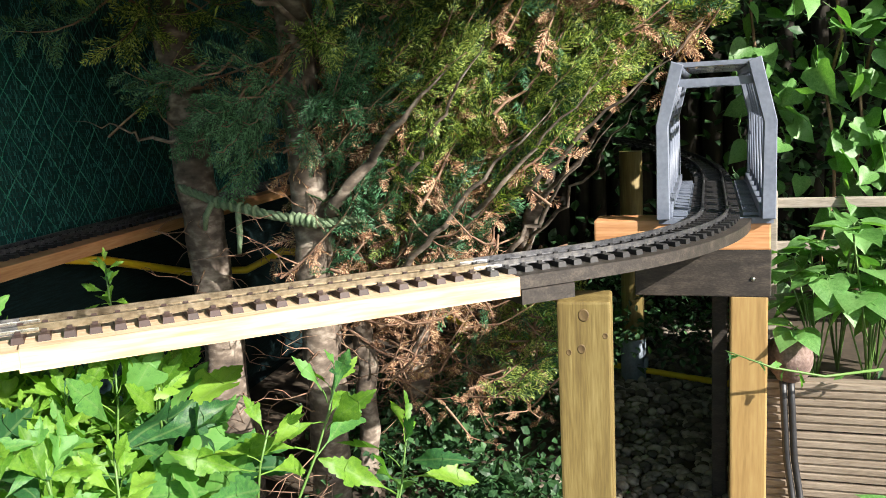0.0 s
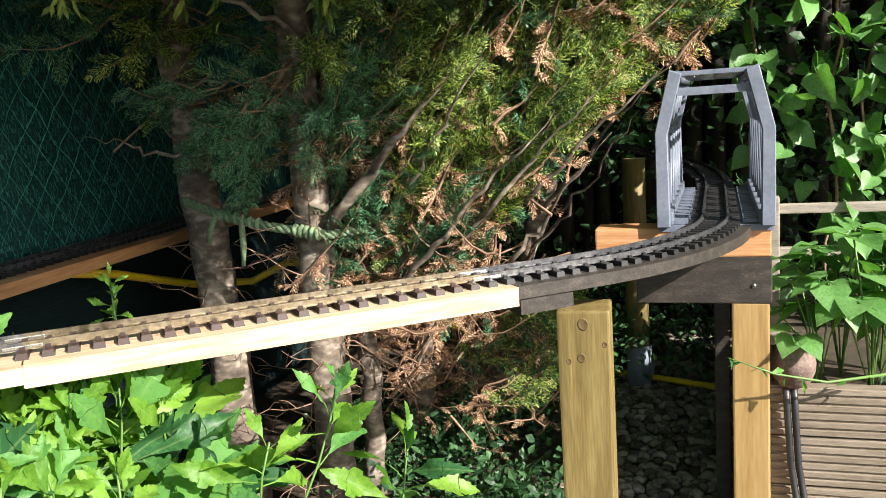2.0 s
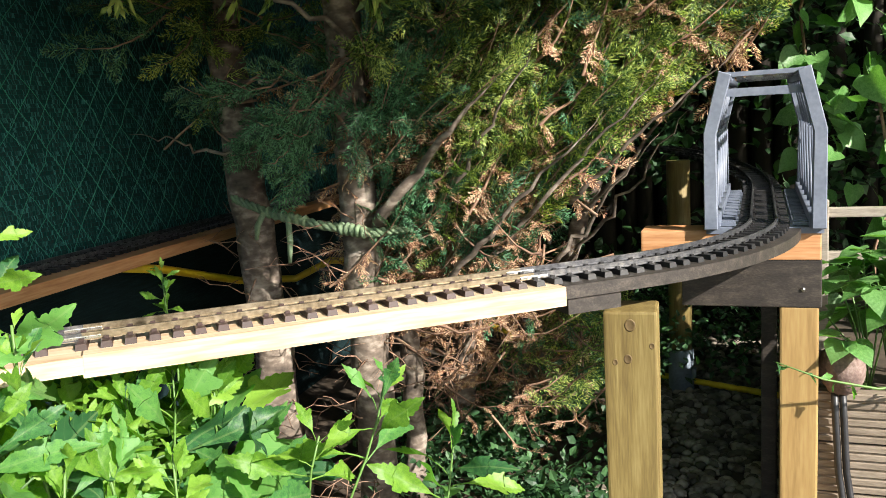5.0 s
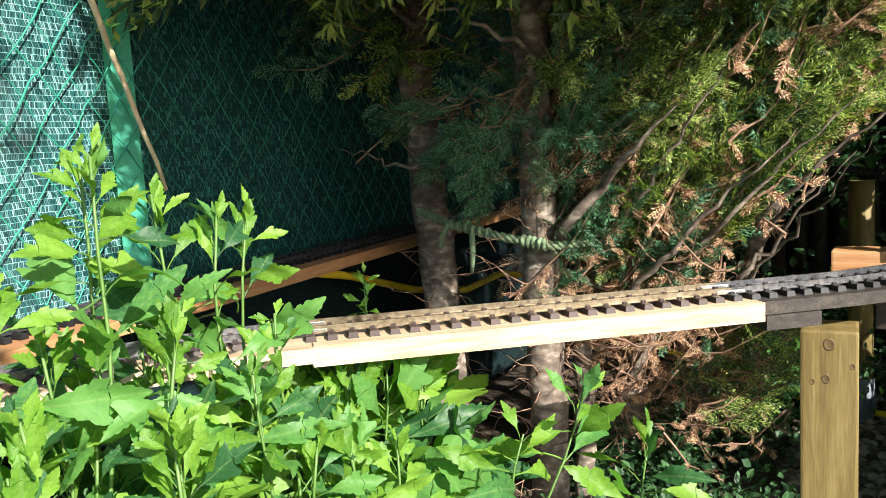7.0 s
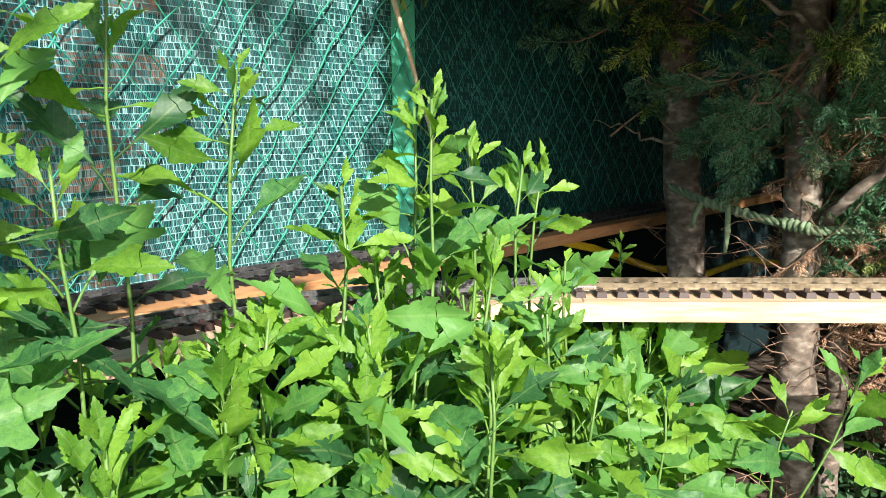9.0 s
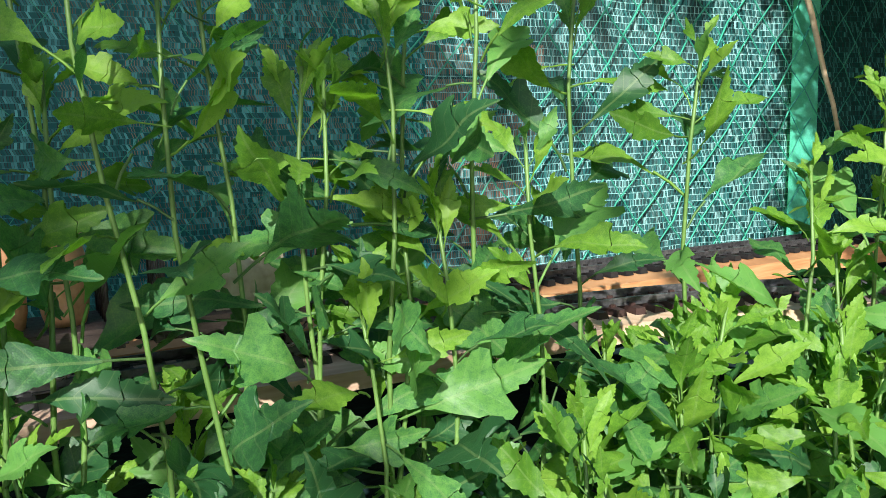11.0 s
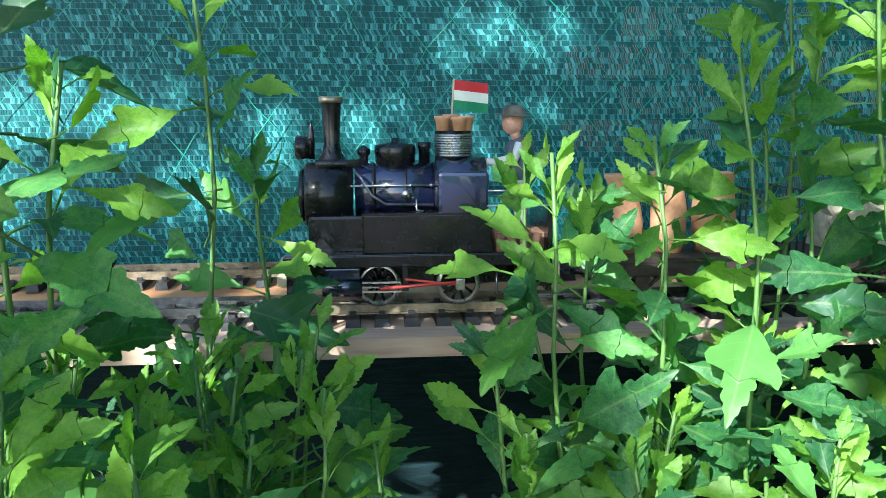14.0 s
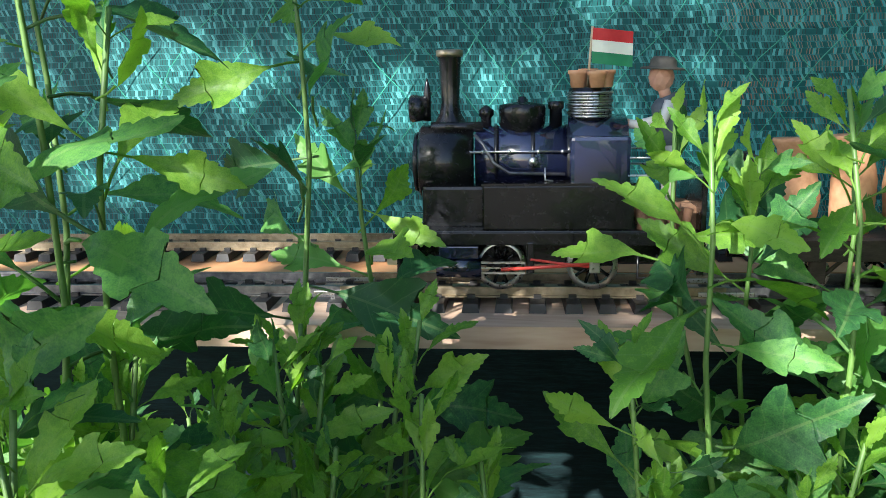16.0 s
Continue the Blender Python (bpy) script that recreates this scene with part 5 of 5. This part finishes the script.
for i in range(34):
    shrub(rnd.uniform(-.86, -.62), rnd.uniform(.50, .88), rnd.uniform(.40, .58), (0, 0), 500 + i, low=.18, size=1.65)
shrub(-0.37, -0.72, 0.745, (.01, -.02), 630, low=.5, size=.95)
shrub(-0.31, -0.69, 0.725, (.01, -.02), 631, low=.5, size=.9)
shrub(-0.45, -0.70, 0.70, (.01, -.02), 632, low=.45)
for i, (x, y, top) in enumerate(((-0.6, -0.698, 0.644), (-0.6, -0.657, 0.668), (-0.56, -0.664, 0.635), (-0.62, -0.642, 0.651), (-0.64, -0.609, 0.65), (-0.6, -0.589, 0.642), (-0.6, -0.554, 0.606), (-0.62, -0.477, 0.668), (-0.6, -0.459, 0.615), (-0.58, -0.623, 0.624), (-0.56, -0.717, 0.674), (-0.55, -0.739, 0.658))):
    shrub(x, y, top, (.01, -.01), 640 + i, low=top - .13, dense=1.1, size=.95)
shrub(-0.425, 0.885, 0.54, (-.16, -.16), 620, low=.44, dense=.7, size=1.5)
shrub(-0.475, 0.80, 0.50, (-.06, -.06), 623, low=.38, dense=.6, size=1.9)
shrub(-0.365, 0.97, 0.44, (-.10, -.12), 621, low=.34, dense=.7, size=1.7)
shrub(-0.87, 1.05, 0.64, (0, -.02), 622, low=.52, size=.9)


# ---------------------------------------------------------------- gravel, ground cover, hose
def stone_cloud(name, n, region, seed, size, mat):
    r = np.random.default_rng(seed)
    t = bmesh.new()
    bmesh.ops.create_icosphere(t, subdivisions=2, radius=1)
    V = np.array([v.co[:] for v in t.verts])
    F = [tuple(v.index for v in f.verts) for f in t.faces]
    t.free()
    vs, fs = [], []
    for k in range(n):
        s = size * r.uniform(.6, 1.25)
        x, y = r.uniform(region[0], region[1]), r.uniform(region[2], region[3])
        a = r.uniform(0, 6.28)
        P = V * np.array((1.0, r.uniform(.65, .95), r.uniform(.45, .7))) * s * (1 + .12 * np.sin(V[:, :1] * r.uniform(1, 3) + k))
        c, q = math.cos(a), math.sin(a)
        P = P @ np.array(((c, -q, 0), (q, c, 0), (0, 0, 1)))
        vs.append(P + np.array((x, y, s * r.uniform(.1, .5))))
        fs += [tuple(i + k * len(V) for i in f) for f in F]
    me = bpy.data.meshes.new(name)
    me.from_pydata(np.concatenate(vs).tolist(), [], fs)
    me.materials.append(mat)
    me.polygons.foreach_set("use_smooth", [True] * len(me.polygons))
    return new(name, me)


tagged(stone_cloud("gravel", 3300, (-0.36, 0.32, 1.35, 3.2), 4, 0.0165, M_PEBBLE), "pale rounded river pebbles covering the ground", "gravel", kind="stuff")
rnd = random.Random(21)


def leaf_cloud(name, label, spots, mat, size, seed):
    r = random.Random(seed)
    V, F = [], []
    for cx, cy, cz, n, sp in spots:
        for i in range(n):
            p = Vector((r.gauss(cx, sp), r.gauss(cy, sp), max(0.01, r.gauss(cz, sp * .6))))
            a = Euler((r.gauss(0, .6), r.gauss(-.3, .6), r.uniform(0, 6.28))).to_matrix()
            s = size * r.uniform(.6, 1.3)
            b = len(V)
            for q in ((0, 0, 0), (.4, -.32, .07), (.4, 0, 0), (.4, .32, .07), (.75, -.2, -.01), (.75, .2, -.01), (1, 0, -.1)):
                V.append(tuple(p + a @ Vector(q) * s))
            F += [(b, b + 1, b + 2), (b, b + 2, b + 3), (b + 1, b + 4, b + 6, b + 2), (b + 2, b + 6, b + 5, b + 3)]
    me = bpy.data.meshes.new(name)
    me.from_pydata(V, [], F)
    me.materials.append(mat)
    return tagged(new(name, me), label, "plants", kind="stuff")


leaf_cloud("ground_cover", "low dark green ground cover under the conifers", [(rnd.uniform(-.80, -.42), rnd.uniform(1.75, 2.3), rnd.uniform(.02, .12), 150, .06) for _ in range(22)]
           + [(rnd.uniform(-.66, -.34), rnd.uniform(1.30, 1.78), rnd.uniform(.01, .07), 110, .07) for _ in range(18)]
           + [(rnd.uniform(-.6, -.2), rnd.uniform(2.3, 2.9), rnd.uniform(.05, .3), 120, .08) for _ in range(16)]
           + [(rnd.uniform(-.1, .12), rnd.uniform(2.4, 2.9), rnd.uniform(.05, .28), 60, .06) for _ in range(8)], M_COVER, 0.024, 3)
leaf_cloud("weeds", "sunlit light green weeds beside the gravel", [(rnd.uniform(-.52, -.30), rnd.uniform(2.2, 2.6), rnd.uniform(.08, .26), 70, .05) for _ in range(10)], M_VINE, 0.03, 8)
hose = thing("yellow_hose", "yellow garden hose lying along the ground", "hose")
pts = [(-1.23, 1.36, .585), (-1.245, 1.5, .555), (-1.255, 1.80, .468), (-1.16, 1.92, .45), (-1.05, 1.92, .50), (-0.95, 2.0, .48), (-.75, 2.4, .2), (-.5, 2.62, .03), (-.3, 2.58, .02), (-.1, 2.5, .02), (.06, 2.44, .02), (.4, 2.42, .02)]
part("tube", tube(bmesh.new(), pts, 0.0095, 10), M_YELLOW, hose)

# ---------------------------------------------------------------- raised bed of grooved boards with plants, stone and cable
bed = thing("raised_bed", "raised bed faced with grooved pale decking boards", "raised bed", kind="structure")
z = 0.0
while z < 0.30:
    bm = bmesh.new()
    pr = []
    n = 6
    for i in range(n):
        z0 = i * 0.0165
        pr += [(0.0, z0 + .002), (0.0, z0 + .0115), (0.0045, z0 + .013), (0.0045, z0 + .0155)]
    A = [bm.verts.new((0.108, 1.655 + d, z + h)) for d, h in pr]
    Bv = [bm.verts.new((1.4, 1.655 + d, z + h)) for d, h in pr]
    for i in range(len(pr) - 1):
        bm.faces.new((A[i], Bv[i], Bv[i + 1], A[i + 1]))
    back0 = [bm.verts.new((x, 1.68, zz)) for x, zz in ((0.108, z + .002), (1.4, z + .002), (1.4, z + .0985), (0.108, z + .0985))]
    bm.faces.new((A[0], back0[0], back0[1], Bv[0]))
    bm.faces.new((A[-1], Bv[-1], back0[2], back0[3]))
    part("board", bm, M_DECK, bed)
    z += 0.1005
bm = box(bmesh.new(), (0.75, 2.2, 0.14), (1.28, 1.03, 0.27))
part("soil_fill", bm, M_SOIL, bed)
for zc in (0.49, 0.59):
    bm = box(bmesh.new(), (0.75, 2.05, zc), (1.28, 0.02, 0.022), bevel=0.003)
    tagged(part("rail_slat", bm, M_GREYWOOD), "weathered grey wooden rail behind the bed", "rail", "rails of the bed")
bm = box(bmesh.new(), (0.135, 2.04, 0.42), (0.03, 0.03, 0.40), bevel=0.003)
tagged(part("stake", bm, M_GREYWOOD), "weathered wooden stake at the corner of the bed", "stake")
bm = box(bmesh.new(), (0.022, 1.76, 0.22), (0.03, 0.03, 0.44), bevel=0.003)
tagged(part("dark_stake", bm, M_BLACKWOOD), "dark timber upright behind the bridge post", "stake")
bm = bmesh.new()
bmesh.ops.create_icosphere(bm, subdivisions=4, radius=1)
for v in bm.verts:
    d = noise.noise(v.co * 1.3) * .16 + noise.noise(v.co * 5) * .05 + noise.noise(v.co * 14) * .02
    v.co = Vector((v.co.x * 0.042, v.co.y * 0.035, v.co.z * 0.052)) * (1 + d)
tagged(part("stone", bm, M_STONE, smooth=True, at=pose(0.150, 1.655, 0.349, 0, 12, 0)), "reddish rough stone resting on the bed's edge", "stone")
cable = thing("cable", "pair of black rubber cables hanging down the bed", "cable")
for o in (-0.007, 0.007):
    pts = [(0.145 + o, 1.70, 0.30), (0.142 + o, 1.645, 0.306), (0.143 + o, 1.635, 0.27), (0.150 + o, 1.64, 0.15), (0.163 + o, 1.635, 0.06), (0.18 + o, 1.60, 0.008), (0.22 + o, 1.5, 0.008)]
    part("lead", tube(bmesh.new(), pts, 0.0068, 8), M_HOSE, cable)


def heart_mesh(name, seed, mat, width=.46):
    r = random.Random(seed)
    outline = [(0.06, .02), (-.06, .20), (-.02, .36), (.12, .45), (.3, width), (.5, .38), (.7, .24), (.86, .1), (1.0, .004)]
    bm = bmesh.new()
    curl, fold = r.uniform(.1, .35), r.uniform(.05, .3)
    mid, sd = [], {1: [], -1: []}
    for t, w in outline:
        t0 = max(t, .04)
        mid.append(bm.verts.new((t0, 0, -curl * t0 * t0)))
        for s in (1, -1):
            sd[s].append([bm.verts.new((t * f + t0 * (1 - f), s * w * f, -curl * t0 * t0 + fold * w * f + .03 * math.sin(8 * t + seed + 9 * w * f))) for f in (.5, 1)])
    for s in (1, -1):
        for i in range(len(outline) - 1):
            a, b = sd[s][i], sd[s][i + 1]
            for q in ((mid[i], mid[i + 1], b[0], a[0]), (a[0], b[0], b[1], a[1])):
                f = bm.faces.new(q if s < 0 else q[::-1])
                f.smooth = True
    tube(bm, [(-0.4, 0, -.1), (0.05, 0, 0)], 0.012, 4, False)
    return mesh_of(name, bm, mat)


HEARTS = [heart_mesh("vine_leaf_shape", s, M_VINE, w) for s, w in ((1, .46), (2, .40), (3, .5))]
vine = thing("climbing_vine", "climbing vine with heart-shaped leaves on dark poles", "vine")
for k in range(9):
    bx = 0.16 + k * 0.10 + rnd.uniform(-.03, .03)
    pts = wobble((bx, 2.32 + rnd.uniform(-.1, .1), 0.1), (bx + rnd.uniform(-.12, .12), 2.3, 1.8), 14, 0.05, 70 + k)
    part("vine_stem", tube(bmesh.new(), pts, 0.004, 6), M_TWIG, vine, smooth=True)
    for j in range(82):
        p = pts[rnd.randint(3, 14)] + Vector((rnd.gauss(0, .06), rnd.gauss(-.05, .06), rnd.gauss(0, .06)))
        m = Matrix.Translation(p) @ leaf_pose(Vector(), rnd.gauss(-1.2, .9), rnd.gauss(-.7, .4), rnd, rnd.uniform(.045, .085))
        shared("leaf", rnd.choice(HEARTS), vine, m)


def bed_plant(x, y, z, seed, h, n, size):
    r = random.Random(seed)
    ob = thing("leafy_plant", "broad-leaved green plant growing in the raised bed", "plant", "plants in the raised bed", at=pose(x, y, z))
    for k in range(n):
        a, rr = r.uniform(0, 6.28), r.uniform(.02, .10)
        tip = Vector((math.cos(a) * rr, math.sin(a) * rr, h * r.uniform(.5, 1)))
        st = part("stalk", tube(bmesh.new(), [(0, 0, 0), tip * .5 + Vector((0, 0, .03)), tip], .0018, 5), M_STEM, ob)
        for s in (-1.1, 0, 1.1):
            m = Matrix.Translation(tip) @ Matrix.Rotation(a + s, 4, "Z") @ Matrix.Rotation(r.gauss(.25, .3), 4, "Y") @ Matrix.Translation((.012, 0, 0)) @ Matrix.Scale(size * r.uniform(.75, 1.2), 4)
            shared("leaf", r.choice(HEARTS), ob, m)
    return ob


for k, (x, y, h) in enumerate(((.20, 1.72, .26), (.29, 1.70, .32), (.36, 1.74, .25), (.25, 1.80, .36), (.44, 1.72, .32), (.33, 1.85, .32))):
    bed_plant(x, y, 0.275, 800 + k, h, 9, 0.062)
bed_plant(0.30, 1.36, 0.0, 830, 0.22, 5, 0.07)
bm = bmesh.new()
sprig = thing("bramble_shoot", "thin green bramble shoot reaching over the post", "plant")
pts = [(0.30, 1.62, 0.34), (0.20, 1.58, 0.335), (0.11, 1.54, 0.36), (0.03, 1.5, 0.40)]
part("stem", tube(bmesh.new(), pts, [.003, .0026, .002, .001], 6), M_STEM, sprig)
for k in range(11):
    u = k / 10 * 2.99
    p = Vector(pts[int(u)]).lerp(Vector(pts[int(u) + 1]), u - int(u))
    m = Matrix.Translation(p) @ Euler((rnd.gauss(0, .5), rnd.gauss(.2, .4), rnd.uniform(0, 6.28))).to_matrix().to_4x4() @ Matrix.Scale(rnd.uniform(.018, .034), 4)
    shared("leaf", rnd.choice(LEAVES), sprig, m)

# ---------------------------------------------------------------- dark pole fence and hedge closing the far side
pf = thing("pole_fence", "weathered pole fence with its deep shade put into the colour", "fence", kind="structure")
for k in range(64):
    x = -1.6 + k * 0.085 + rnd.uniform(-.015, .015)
    part("pole", tube(bmesh.new(), [(x, 3.35 + rnd.uniform(-.03, .03), -.02), (x + rnd.uniform(-.03, .03), 3.35, 2.6)], rnd.uniform(.03, .042), 8), M_SHADED_POLE, pf)
# added backing, dark so that no sky shows between the poles
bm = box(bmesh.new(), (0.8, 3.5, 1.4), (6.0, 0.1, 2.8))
part("wall_north", bm, M_SHADED_POLE, label="dark wall added behind the poles to shut out the sky")["kind"] = "structure"
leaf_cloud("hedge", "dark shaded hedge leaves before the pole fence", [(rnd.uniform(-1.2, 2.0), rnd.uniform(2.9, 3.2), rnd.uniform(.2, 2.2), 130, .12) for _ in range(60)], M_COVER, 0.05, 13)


def shade_tree(label, trunk, centre, spread, clumps, seed, leaf=0.09, per=70, low=0):
    """An unseen broadleaf tree added to block the sun; its crown lets flecks through."""
    r = random.Random(seed)
    ob = thing("unseen_tree", label, "tree")
    bm = bmesh.new()
    top = Vector(centre)
    tube(bm, wobble(trunk, top, 12, .06, seed), [.07 - .004 * i for i in range(13)], 10)
    part("trunk", bm, M_BARK, ob, smooth=True)
    spots = []
    for k in range(clumps):
        spots.append((r.uniform(-1, 1) * spread[0] + centre[0], r.uniform(-1, 1) * spread[1] + centre[1], r.uniform(-1, 1) * spread[2] + centre[2], per, .13))
    # extra low clumps, set on the sun's path to the shoots
    for k in range(low):
        spots.append((r.uniform(1.15, 1.65), r.uniform(-1.56, -1.36), r.uniform(1.65, 1.98), per, .10))
    for k in range(0, clumps, 5):
        part("limb", tube(bmesh.new(), wobble(top - Vector((0, 0, .3)), spots[k][:3], 6, .05, k), [.025 - .003 * i for i in range(7)], 6), M_BARK, ob)
    c = leaf_cloud("crown", "", spots, M_VINE, leaf, seed)
    del c["category"]
    c.parent = ob
    return ob


# both trees stand out of view and are added only for their shade
shade_tree("unseen broadleaf tree added to shade the near end of the line", (1.9, -1.9, 0), (1.25, -1.93, 2.74), (.45, .97, .56), 66, 31, per=62, low=4)
shade_tree("unseen broadleaf tree added to shade the far corner", (2.3, 2.7, 0), (1.9, 2.75, 1.9), (.5, .75, .8), 70, 32)

# branch caught on the net
br = thing("fallen_branch", "pale bare branch leaning against the net", "branch")
part("stick", tube(bmesh.new(), wobble((net_x(.75) + .05, .74, 1.40), (net_x(.99) + .045, .99, .80), 12, .006, 5), [.0075 - .0003 * i for i in range(13)], 7), M_CREAMWOOD, br, smooth=True)
for k in range(3):
    shared("leaf", LEAVES[k], br, Matrix.Translation((net_x(.85) + .06, .84 + .02 * k, 1.28 - .1 * k)) @ Matrix.Rotation(1.2 + k * 2.2, 4, "Z") @ Matrix.Scale(.06, 4))


# ---------------------------------------------------------------- bare bricks of the wall behind the net
bm = bmesh.new()
box(bm, (0, 0, 0), (0.03, 0.212, 0.064), bevel=0.004)
ME_BRICK = mesh_of("brick_shape", bm, M_BRICK)
rnd = random.Random(77)
for row in range(18):
    for col in range(4):
        y = -0.16 + col * 0.224 + (0.112 if row % 2 else 0)
        shared("brick", ME_BRICK, wall, pose(-1.86 + rnd.uniform(0, .006), y, 0.3 + row * 0.075, 0, 0, 0))
